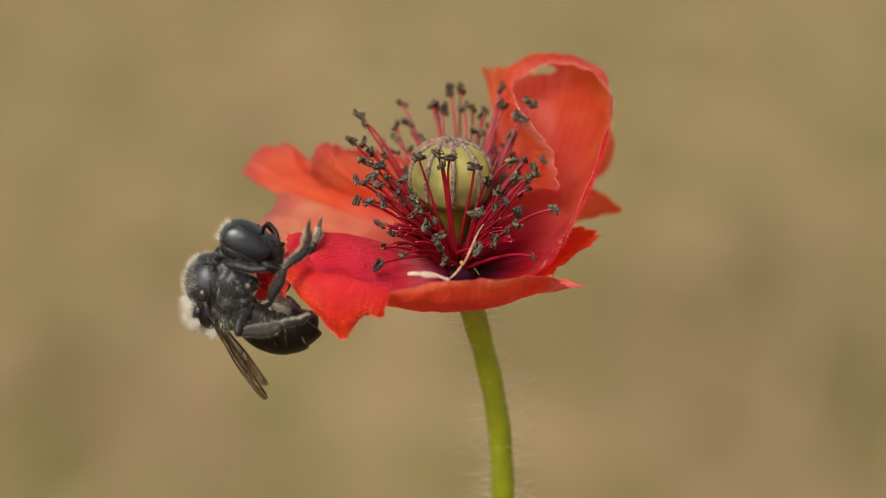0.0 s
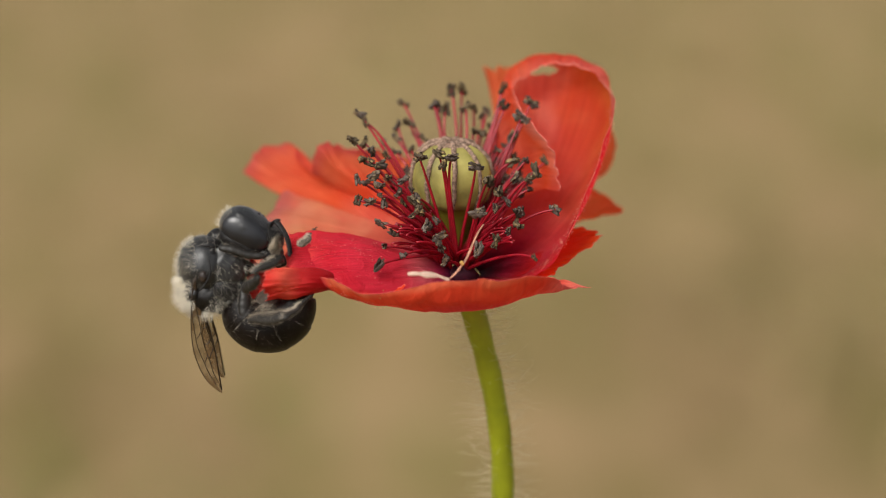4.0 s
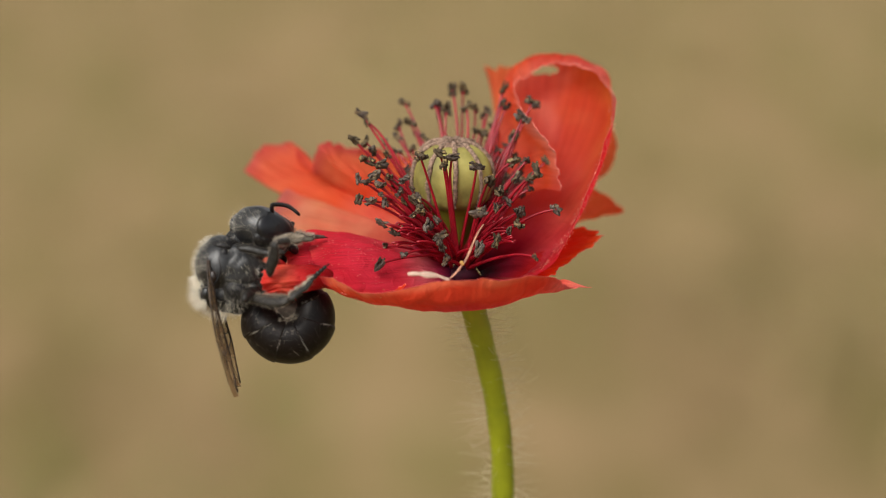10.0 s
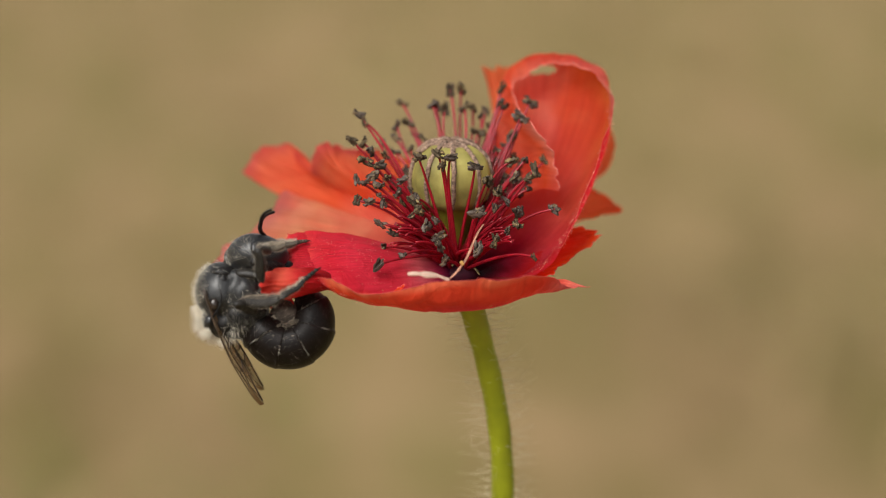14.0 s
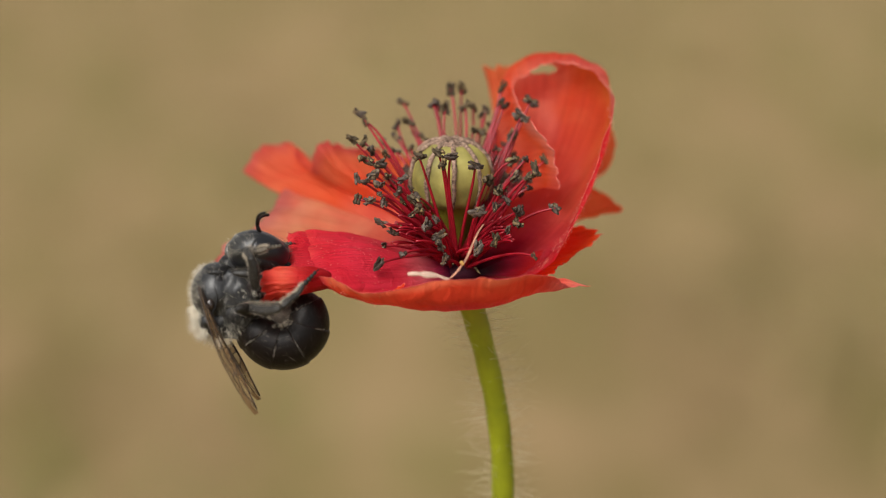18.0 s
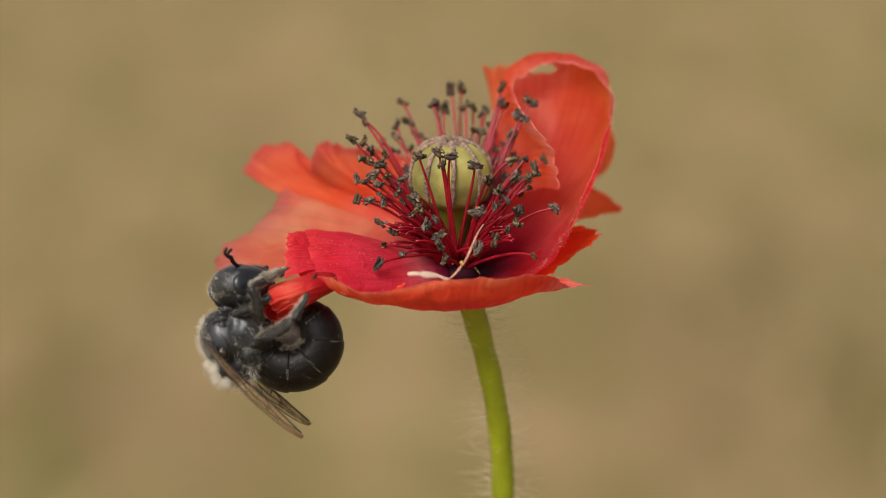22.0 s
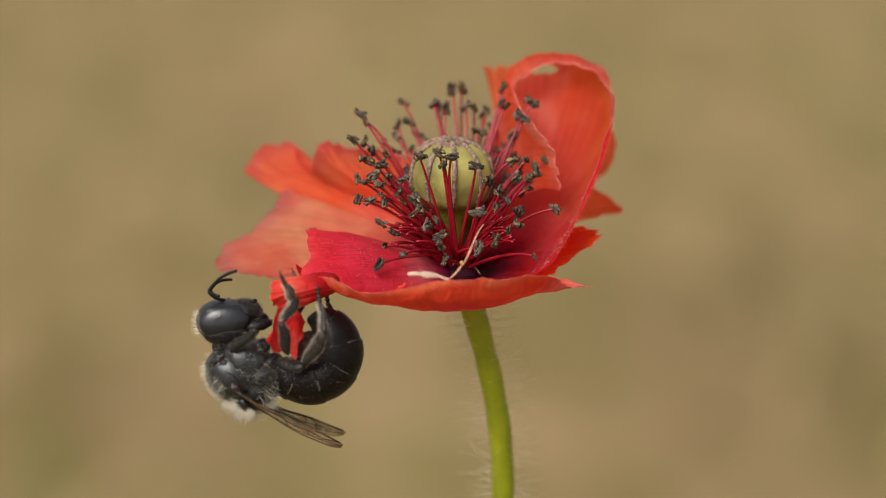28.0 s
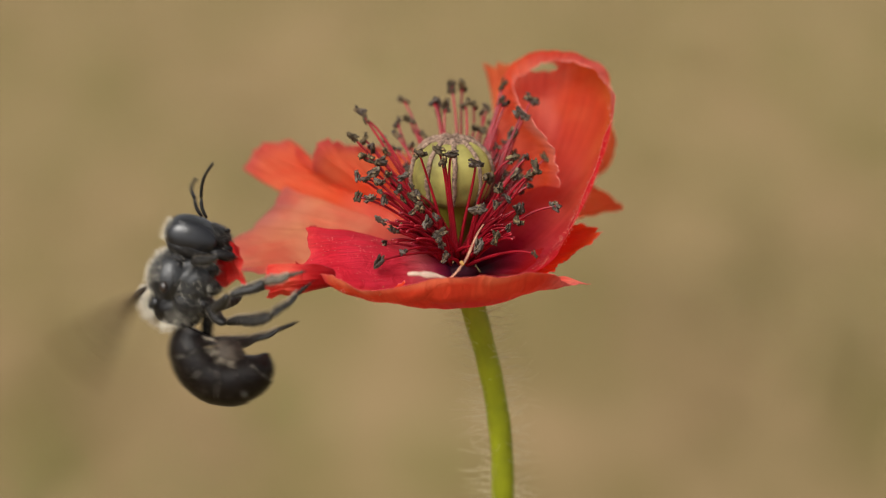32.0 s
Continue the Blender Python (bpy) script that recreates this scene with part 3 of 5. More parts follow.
# lobe of the front petal that first hangs over the rim, and the flap that the bee works on
petal_lobe = petal("petal_lobe", (
    ((528, 458, -4.6), (518, 466, -5.2), (510, 476, -5.6), (508, 490, -5.6)),
    ((562, 480, -6.4), (546, 502, -7.0), (538, 520, -7.0), (542, 536, -6.6)),
    ((612, 488, -7.3), (602, 525, -7.9), (594, 568, -7.6), (605, 598, -7.0)),
    ((655, 502, -7.8), (648, 528, -8.1), (645, 546, -8.0), (642, 562, -7.6)),
    ((692, 508, -7.9), (688, 530, -8.1), (683, 545, -8.1), (680, 559, -7.8))), M_PETAL, poppy, "pollen-dusted petal lobe that hangs over the rim", 0.2, 0.04, 24, 60, 7, margin=0.06)
for d in petal_lobe.data.uv_layers[0].data:
    d.uv = (0.46 + 0.38 * d.uv[0], d.uv[1])
grains("pollen", petal_lobe, 160, (0.6, 0.1), (0.98, 0.9), M_POLLEN, 13, 0.000025)
petal_corner = petal("petal_corner", (
    ((556, 410, -0.7), (540, 410, -0.9), (522, 411, -1.1), (508, 414, -1.0)),
    ((556, 430, -1.8), (540, 430, -2.2), (520, 431, -2.6), (507, 434, -2.2)),
    ((556, 452, -2.9), (540, 450, -3.2), (522, 452, -3.6), (504, 456, -3.2)),
    ((556, 478, -4.9), (540, 482, -5.2), (522, 486, -5.4), (507, 492, -5.2))), M_LOBE, poppy, "torn crimson corner of the front petal", 0.2, 0.012, 24, 60, 9, margin=0.035)
for d in petal_corner.data.uv_layers[0].data:
    d.uv = (0.78 + 0.22 * d.uv[0], d.uv[1] * 0.3)
# half-cut strip of the rim, rolled into a loose tube that the bee pulls at
petal_flap = petal("petal_flap", (
    ((604, 498, -3.8), (572, 480, -4.6), (515, 484, -4.4), (472, 494, -3.8)),
    ((604, 496, -3.9), (566, 466, -5.2), (512, 472, -5.2), (468, 480, -4.6)),
    ((603, 496, -4.0), (566, 464, -6.8), (512, 473, -6.4), (464, 479, -5.8)),
    ((602, 498, -4.1), (562, 478, -7.8), (516, 486, -7.2), (462, 492, -6.8)),
    ((602, 502, -4.1), (562, 500, -8.0), (514, 504, -7.4), (464, 510, -7.0)),
    ((601, 505, -4.0), (566, 516, -7.4), (516, 521, -7.0), (466, 527, -6.4)),
    ((600, 506, -3.9), (564, 520, -5.8), (520, 526, -5.6), (476, 532, -5.2))), M_FLAP, poppy, "half-cut petal strip rolled up at the bitten edge", 0.35, 0.03, 50, 90, 8, margin=0.03, pleat=0.2)
for d in petal_flap.data.uv_layers[0].data:
    d.uv = (d.uv[0], d.uv[1] * 0.22)


def seat(ob, at):
    """Moves a part's origin to a point of the flower, on which it turns."""
    p = P_INV @ spot(*at)
    for q in (ob, *ob.children):
        q.data.transform(Matrix.Translation(-p))
    ob.matrix_basis = Matrix.Translation(p)
    return p


LOBE_AT = seat(petal_lobe, (535, 470, -5))
FLAP_AT = seat(petal_flap, (572, 505, -5))
CORNER_AT = seat(petal_corner, (556, 450, -3))


# seed capsule
def capsule():
    axis = (Vector((0.02, -0.05, 1))).normalized()
    base = spot(795, 400, 2.5)
    turn = axis.to_track_quat("Z", "Y").to_matrix().to_4x4()
    m = P_INV @ Matrix.Translation(base) @ turn
    # outline (radius, height) in millimetres
    line = [(1.25, -2.0), (1.3, -1.2), (1.4, -0.2), (1.6, 0.7), (1.95, 1.5), (2.5, 2.1), (2.74, 2.9), (2.78, 3.7), (2.6, 4.6), (2.15, 5.3), (1.3, 5.85), (0.02, 6.05)]
    n = 72

    def ring_mesh(name, lo, hi, mat, parent, label):
        verts, faces = [], []
        rows = [spline([Vector((r, h, 0)) for r, h in line], lo + (hi - lo) * i / 26) for i in range(27)]
        for q in rows:
            for k in range(n):
                a = 2 * math.pi * k / n
                rr = q.x * (1 + 0.025 * math.cos(a * 9))
                verts.append(m @ (Vector((rr * math.cos(a), rr * math.sin(a), q.y)) * 0.001))
        for i in range(26):
            for k in range(n):
                a, b = i * n + k, i * n + (k + 1) % n
                faces.append((a, b, b + n, a + n))
        return mesh_part(name, verts, faces, mat, parent, label)

    body = ring_mesh("capsule", 0.395, 1.0, M_CAPSULE, poppy, "pale yellow-green ribbed seed capsule")
    ring_mesh("capsule_foot", 0.0, 0.405, M_CAPFOOT, body, "olive green foot of the capsule")
    # felted disc on top, and stigma rays that run from it down the sides
    verts, faces = [], []
    for i in range(13):
        q = spline([Vector((r, h, 0)) for r, h in line], 0.915 + 0.085 * i / 12)
        for k in range(n):
            a = 2 * math.pi * k / n
            lobe = 0.5 + 0.5 * math.cos(9 * (a - 2 * math.pi * 0.32 / 9))
            rise = 0.02 + 0.10 * lobe * (1 - i / 12) + 0.05 * noise.noise((math.cos(a) * 4, math.sin(a) * 4, i))
            drop = 0.0 if i else 0.34 * lobe
            verts.append(m @ (Vector(((q.x + rise) * math.cos(a), (q.x + rise) * math.sin(a), q.y + 0.05 - drop)) * 0.001))
    for i in range(12):
        for k in range(n):
            a, b = i * n + k, i * n + (k + 1) % n
            faces.append((a, b, b + n, a + n))
    disc = mesh_part("stigma_disc", verts, faces, M_RAY, body, "felted purple-grey stigma disc")
    hairs("stigma_down", coat(disc, 2600, 88, lambda c, q: True), M_RAY, disc, "short purple-grey down", 0.00010, 0.000011, 89)
    for k in range(9):
        a = 2 * math.pi * (k + 0.32) / 9
        pts, rad = [], []
        for i in range(22):
            q = spline([Vector((r, h, 0)) for r, h in line], 0.97 - 0.56 * i / 21)
            jig = 0.010 * math.sin(i * 0.9 + k)
            pts.append(m @ (Vector(((q.x + 0.02) * math.cos(a + jig), (q.x + 0.02) * math.sin(a + jig), q.y + 0.02)) * 0.001))
            rad.append(0.001 * (0.17 + 0.015 * math.sin(i * 2.3 + k)) * (1 - 0.45 * (i / 21) ** 3))
        v, f = [], []
        tube_into(v, f, pts, rad, 8)
        ray = mesh_part("stigma_ray", v, f, M_RAY, body, "dusty brown-grey stigma ray" if k == 0 else "")
        hairs("stigma_down", coat(ray, 700, 90 + k, lambda c, q: True), M_RAY, ray, "short purple-grey down", 0.00009, 0.000011, 95 + k)


capsule()


# stamens: thin bent filament with a two-lobed anther
def anther_mesh(seed):
    rnd = random.Random(seed)
    bm = bmesh.new()
    for side in (-1, 1):
        bmesh.ops.create_icosphere(bm, subdivisions=3, radius=1.0, matrix=Matrix.Translation((0, side * 0.36, 0)) @ Matrix.Diagonal((1.2, 0.34, 0.46, 1)))
    for q in bm.verts:
        twist = q.co.x * (0.5 + 0.12 * seed)
        c, s = math.cos(twist), math.sin(twist)
        pinch = 0.72 + 0.28 * min(1, abs(q.co.x) * 1.6)
        q.co = Vector((q.co.x, (q.co.y * c - q.co.z * s) * pinch, (q.co.y * s + q.co.z * c) * pinch + 0.14 * q.co.x * q.co.x))
        q.co += noise.noise_vector(q.co * 2.3 + Vector((seed * 3.7, 0, 0))) * 0.34 + noise.noise_vector(q.co * 5 + Vector((seed, 4, 0))) * 0.2
        q.co *= 0.00043
    me = bpy.data.meshes.new("anther")
    bm.to_mesh(me)
    bm.free()
    for p in me.polygons:
        p.use_smooth = True
    return me


ANTHERS = [anther_mesh(s) for s in range(6)]
for k, me in enumerate(ANTHERS):
    me.materials.append(M_ANTHER if k % 3 else M_ANTHER_G)


def stamen(x, y, w, rnd, big=1.0, bare=False):
    tip = P_INV @ spot(x, y, w)
    a = rnd.uniform(0, 6.28)
    side = (x - 815) / 200
    base = P_INV @ spot(812 + 34 * side + rnd.uniform(-14, 14), 455 + rnd.uniform(-12, 14) - w * 2, 1.5 + w * 0.35)
    out = Vector((tip.x - base.x, tip.y - base.y, 0))
    rise = tip.z - base.z
    c1 = base + out * 0.30 + Vector((0, 0, rise * 0.36 + 0.0003))
    c2 = base + out * 0.70 + Vector((0, 0, rise * 0.76 + 0.0004))
    c2 += Vector((rnd.gauss(0, 1), rnd.gauss(0, 1), rnd.gauss(0, 1))) * 0.0003
    pts = [bezier(base, c1, c2, tip, i / 14) for i in range(15)]
    v, f = [], []
    tube_into(v, f, pts, [0.000135 - 0.00006 * i / 14 for i in range(15)], 6)
    st = mesh_part("stamen", v, f, M_FILAMENT, poppy)
    if bare:
        return
    an = new("anther", rnd.choice(ANTHERS))
    an.parent = st
    s = rnd.uniform(0.86, 1.02) * big
    an.matrix_basis = Matrix.Translation(tip) @ Euler((rnd.uniform(-1.2, 1.2), rnd.uniform(-1.3, 1.3), rnd.uniform(0, 3.1))).to_matrix().to_4x4() @ Matrix.Diagonal((s, s * rnd.uniform(0.75, 1.1), s, 1))


# the ones that can be told apart: place in the view, depth, size
NEAR = [(635, 202, 2, 1.0), (645, 216, 2, 0.8), (622, 248, 0, 1.1), (643, 252, 1, 1.0), (656, 268, 0, 1.0), (640, 282, -1, 1.05), (653, 287, -1, 1.0), (682, 276, 1, 0.8), (672, 292, -1, 1.05), (630, 318, -1, 1.0), (647, 322, -1.5, 1.0),
        (661, 310, -1, 1.1), (669, 328, -2, 1.15), (685, 313, -1, 0.9), (672, 345, -2, 0.6), (632, 354, -2, 0.9), (652, 357, -2, 0.95), (678, 360, -2, 0.95), (705, 341, -2, 1.0), (713, 318, -2, 0.9), (731, 355, -3, 1.0), (742, 373, -3.5, 1.25),
        (673, 396, -3, 1.0), (696, 413, -3, 0.95), (679, 436, -1, 0.95), (669, 469, -4.5, 1.0), (712, 452, -4, 0.9), (755, 401, -4.5, 1.2), (770, 390, -4.5, 0.8), (740, 277, -3, 1.25), (774, 271, -4, 0.95), (784, 290, -4, 1.0), (797, 278, -4, 1.1)]
RIM = [(777, 418, -5, 1.05), (778, 436, -5, 0.9), (788, 461, -5, 0.95), (840, 295, -3, 1.1), (862, 320, -3.5, 1.35), (880, 341, -3.5, 1.15), (911, 313, -2, 0.95), (937, 314, -1, 1.0), (946, 300, -1, 1.1), (922, 340, 1.5, 0.9), (915, 375, -3, 1.2), (914, 396, -3, 1.05),
       (983, 370, -2, 1.0), (846, 376, -5, 1.35), (875, 368, -4, 0.7), (898, 409, -3, 0.8), (876, 426, -4, 1.1), (845, 441, -4.5, 1.1), (905, 286, 0, 1.1), (930, 283, 0, 0.8), (965, 285, 3, 1.0), (765, 185, 5, 0.9), (945, 455, -4.6, 0.6)]
FAR = [(712, 183, 7, 1.0), (702, 222, 6, 0.9), (722, 217, 6, 1.0), (698, 268, 5, 0.9), (700, 244, 5, 0.95), (677, 252, 4, 0.7), (772, 188, 6, 1.0), (787, 192, 5, 1.1), (773, 207, 7, 0.8), (797, 159, 6, 1.05), (816, 158, 7, 1.0), (822, 190, 5, 1.05), (836, 191, 6.5, 0.95), (860, 197, 6, 0.9),
       (851, 204, 7, 0.7), (888, 155, 5, 1.05), (886, 184, 4, 0.9), (893, 189, 4, 1.0), (921, 208, 2, 1.35), (938, 181, 3.5, 1.15), (846, 233, 5, 1.1), (868, 226, 6, 0.9), (881, 219, 7, 0.8), (905, 241, 3, 1.1), (895, 257, 4, 0.9), (880, 266, 4, 0.8), (748, 246, 5, 0.8), (735, 238, 7, 0.7)]
rnd = random.Random(77)
for x, y, w, size in NEAR + RIM + FAR:
    stamen(x, y, w, rnd, size)
# shorter ones in the thicket behind and beside the capsule
for k in range(64):
    a = rnd.choice((rnd.uniform(0.3, 2.8), rnd.uniform(2.6, 3.9), rnd.uniform(-0.6, 0.6)))
    reach = rnd.uniform(0.5, 0.86)
    stamen(806 + 160 * reach * math.cos(a), 335 - 95 * math.sin(a) * reach + rnd.uniform(-20, 25), 1.5 + 6 * math.sin(a), rnd, 0.8)
for k in range(46):
    a = rnd.uniform(-0.5, 3.6)
    reach = rnd.uniform(0.3, 0.62)
    stamen(808 + 150 * reach * math.cos(a), 372 - 80 * math.sin(a) * reach + rnd.uniform(-15, 30), 0.5 + 5 * math.sin(a) - 2.5 * rnd.random(), rnd, 1.0, True)
for k in range(34):
    a = rnd.uniform(2.75, 3.75) if k % 3 else rnd.uniform(-0.5, 0.35)
    reach = rnd.uniform(0.55, 0.95)
    stamen(800 + 125 * reach * math.cos(a), 405 - 60 * math.sin(a) * reach + rnd.uniform(-12, 12), -1.5 - 2.5 * rnd.random(), rnd, 1.0, True)
# dark receptacle under the stamens
v, f = [], []
tube_into(v, f, [P_INV @ spot(818, 505, 0.6), P_INV @ spot(817, 490, 0.8), P_INV @ spot(816, 478, 1.0), P_INV @ spot(815, 466, 1.2)], [0.0009, 0.0012, 0.0009, 0.0004], 24)
mesh_part("receptacle", v, f, M_DARK, poppy, "dark purple receptacle")

# pale scrap lying in the bowl
scrap = new("petal_scrap")
scrap.matrix_basis = Matrix.Translation(spot(800, 490, -6))
bpy.context.view_layer.update()
s_inv = scrap.matrix_world.inverted()
for name, paths, r, flat in (
        ("strand", (((790, 497, -6.9), (806, 488, -6.8), (814, 474, -6.5), (822, 464, -6.4)), ((822, 464, -6.4), (834, 445, -6.2), (838, 420, -5.8), (856, 397, -5.4))), 0.00010, 0.45),
        ("blade", (((722, 486, -8.2), (736, 482, -8.0), (750, 487, -7.8), (764, 487, -7.5)), ((764, 487, -7.5), (776, 487, -7.2), (784, 493, -7.0), (796, 496, -6.9))), 0.00025, 0.3)):
    v, f = [], []
    line = [bezier(*[s_inv @ spot(*p) for p in q], i / 12) for q in paths for i in range(13 if q is paths[-1] else 12)]
    n = len(line) - 1
    tube_into(v, f, line, [r * (0.4 + 0.5 * math.sin(math.pi * (i + 1) / (n + 2)) + 0.35 * noise.noise((i * 0.35, r * 9e4, 0))) for i in range(n + 1)], 8, flat)
    mesh_part(name, v, f, M_STRAND if name == "strand" else M_STRAW, scrap, "twisted pinkish strand" if name == "strand" else "pale papery blade")
bm = bmesh.new()
bmesh.ops.create_icosphere(bm, subdivisions=3, radius=0.00014)
for q in bm.verts:
    q.co = s_inv @ spot(818, 466, -6.6) + q.co * (1 + 0.8 * noise.noise(q.co * 9000))
part("knot", bm, M_POLLEN_Y, scrap, "small yellow pollen clump on the strand")
tagged(scrap, "thin pale dry scrap lying among the stamens", "plant scrap")

# ---- the bee: x towards the head, z towards its back, y away ----
bee = new("bee")
tagged(bee, "black solitary bee with cream fur gripping the petal rim", "bee")
MM = 0.001


def blob(rx, ry, rz, cx=0, cy=0, cz=0, sub=4, rough=0.0, seed=0, taper=0.0, boxy=0.0):
    bm = bmesh.new()
    bmesh.ops.create_icosphere(bm, subdivisions=sub, radius=1.0)
    for q in bm.verts:
        n = noise.noise(q.co * 2.2 + Vector((seed, 0, 0))) * rough
        c = q.co.copy()
        if boxy:
            c = c * (1 - boxy) + c / max(abs(c.x), abs(c.y) * 0.8, abs(c.z)) * boxy
        k = 1 + taper * c.x
        q.co = Vector((c.x * rx + cx, c.y * ry * k + cy, c.z * rz * k + cz)) * MM * 1.0
        q.co += c * n * MM
    return bm


thorax = part("thorax", blob(2.0, 1.95, 1.75, 0.45, 0, 0.5, 5, 0.06, 3, -0.04), M_DOME, bee, "shining black domed thorax")
hairs("fur", coat(thorax, 1500, 2, lambda c, n: n.z > -0.1), M_FUR, thorax, "fine short grey down", 0.00022, 0.0000035, 3, Vector((-0.4, 0, 0)), 0.3)
hairs("ruff", coat(thorax, 800, 6, lambda c, n: n.z > 0.45 + 0.2 * noise.noise(c * 2400) and n.x > -0.2), M_FUR_W, thorax, "thin cream fringe", 0.00042, 0.0000042, 7, Vector((0.1, 0, 0.4)), 0.3)
collar = part("collar", blob(0.62, 1.6, 1.25, 1.75, 0, 0.25, 4, 0.06, 8), M_BLACK, thorax, "narrow black collar behind the head")
hairs("fur", coat(collar, 260, 12, lambda c, n: n.z > -0.4), M_FUR_W, collar, "pale hair along the collar", 0.00042, 0.000004, 12, Vector((0.2, 0, 0.5)), 0.3)
rump = part("rump", blob(1.15, 1.55, 1.55, -1.55, 0, 0.15, 4, 0.08, 9), M_BLACK, thorax, "steep black rear of the thorax")
hairs("ruff", coat(rump, 620, 44, lambda c, n: n.x < -0.1 and n.z < 0.3), M_FUR_W, rump, "pale hair towards the waist", 0.0006, 0.0000042, 44, Vector((-0.6, 0, -0.1)), 0.3)
scutellum = part("scutellum", blob(0.75, 1.25, 0.6, -1.35, 0, 1.45, 4, 0.05, 5), M_DOME, thorax)
hairs("ruff", coat(scutellum, 1150, 4, lambda c, n: n.z > -0.1 + 0.3 * noise.noise(c * 2600) and n.y > -0.65 + 0.25 * noise.noise(c * 2300)), M_FUR_W, scutellum, "cream fur fringe behind the wings", 0.00085, 0.000006, 5, Vector((-0.25, 0, 0.45)), 0.3)
hairs("ruff", coat(rump, 1300, 14, lambda c, n: n.z > 0.1 + 0.3 * noise.noise(c * 2600) and n.x < 0.3 and n.y > -0.2 + 0.25 * noise.noise(c * 2300)), M_FUR_W, rump, "dense cream fur fringe", 0.0008, 0.0000065, 15, Vector((-0.35, 0, 0.35)), 0.3)
hairs("ruff", coat(thorax, 1500, 16, lambda c, n: n.z > 0.42 + 0.15 * noise.noise(c * 2400) and n.x < -0.25 and n.y > -0.1 + 0.3 * noise.noise(c * 2100)), M_FUR_W, thorax, "cream fur fringe", 0.0007, 0.0000065, 16, Vector((-0.3, 0, 0.3)), 0.28)
for sy in (-1, 1):
    side = part("pleuron", blob(1.55, 0.95, 1.45, 0.35, sy * 1.02, -0.75, 5, 0.10, 14 + sy, -0.05), M_DOME, thorax, "hairy black flank of the thorax")
    hairs("fur", coat(side, 900, 15 + sy, lambda c, n: n.y * sy > -0.2), M_FUR, side, "grey flank hair", 0.00032, 0.0000045, 17 + sy, Vector((-0.8, 0, -0.5)), 0.25)
    hairs("fur", coat(side, 130, 25 + sy, lambda c, n: n.y * sy > -0.1 and n.x < 0.1 and noise.noise(c * 2600) > 0.1), M_FUR_W, side, "pale tufts on the flank", 0.0005, 0.0000042, 27 + sy, Vector((-0.9, 0, -0.4)), 0.2)
    hip = part("flank_plate", blob(0.95, 0.7, 1.0, -1.15, sy * 1.15, -0.6, 4, 0.08, 24 + sy), M_BLACK, thorax)
    hairs("fur", coat(hip, 700, 35 + sy, lambda c, n: n.y * sy > -0.2), M_FUR, hip, "grey flank hair", 0.0004, 0.0000045, 37 + sy, Vector((-0.6, 0, -0.4)), 0.25)
    part("shoulder_lobe", blob(0.36, 0.24, 0.36, 1.25, sy * 1.5, 0.25, 3, 0.03, 6), M_BLACK, thorax)
    part("wing_cap", blob(0.36, 0.22, 0.27, -0.25, sy * 1.84, 0.95, 4, 0.03, 6), M_TEGULA, thorax, "small glossy brown wing cap")
    groove = []
    gf = []
    tube_into(groove, gf, [((1.3 - 2.5 * i / 14) * MM, sy * (1.66 + 0.30 * math.sin(math.pi * i / 14)) * MM, (0.72 - 0.35 * math.sin(math.pi * i / 14) + 0.5 * (i / 14) ** 3) * MM) for i in range(15)], [0.00007] * 15, 8)
    mesh_part("flank_ridge", groove, gf, M_BLACK, thorax)
    for name, x, z, r in (("fore_hip", 1.25, -1.75, 0.62), ("mid_hip", 0.15, -1.95, 0.66), ("hind_hip", -1.05, -1.65, 0.72)):
        coxa = part(name, blob(r * 0.85, r, r * 1.15, x, sy * 0.85, z, 4, 0.06, 7), M_BLACK, thorax)
        hairs("fur", coat(coxa, 240, 45 + sy, lambda c, n: n.y * sy > -0.3), M_FUR, coxa, "grey hair", 0.00035, 0.0000042, 46 + sy, Vector((-0.4, 0, -0.5)), 0.3)
under = part("underside", blob(1.6, 1.35, 1.15, 0.1, 0, -1.15, 4, 0.10, 14), M_BLACK, thorax, "black underside of the thorax")
part("neck", blob(0.8, 0.85, 0.85, 2.1, 0, -0.55, 4, 0.05, 8), M_BLACK, thorax)
part("neck_membrane", blob(0.42, 0.72, 0.55, 2.3, 0.0, -0.62, 4, 0.03, 8), M_NECK, thorax, "pale yellow neck membrane")
part("petiole", blob(1.25, 1.3, 1.3, -1.55, 0, -0.45, 4, 0.1, 9), M_BLACK, thorax)

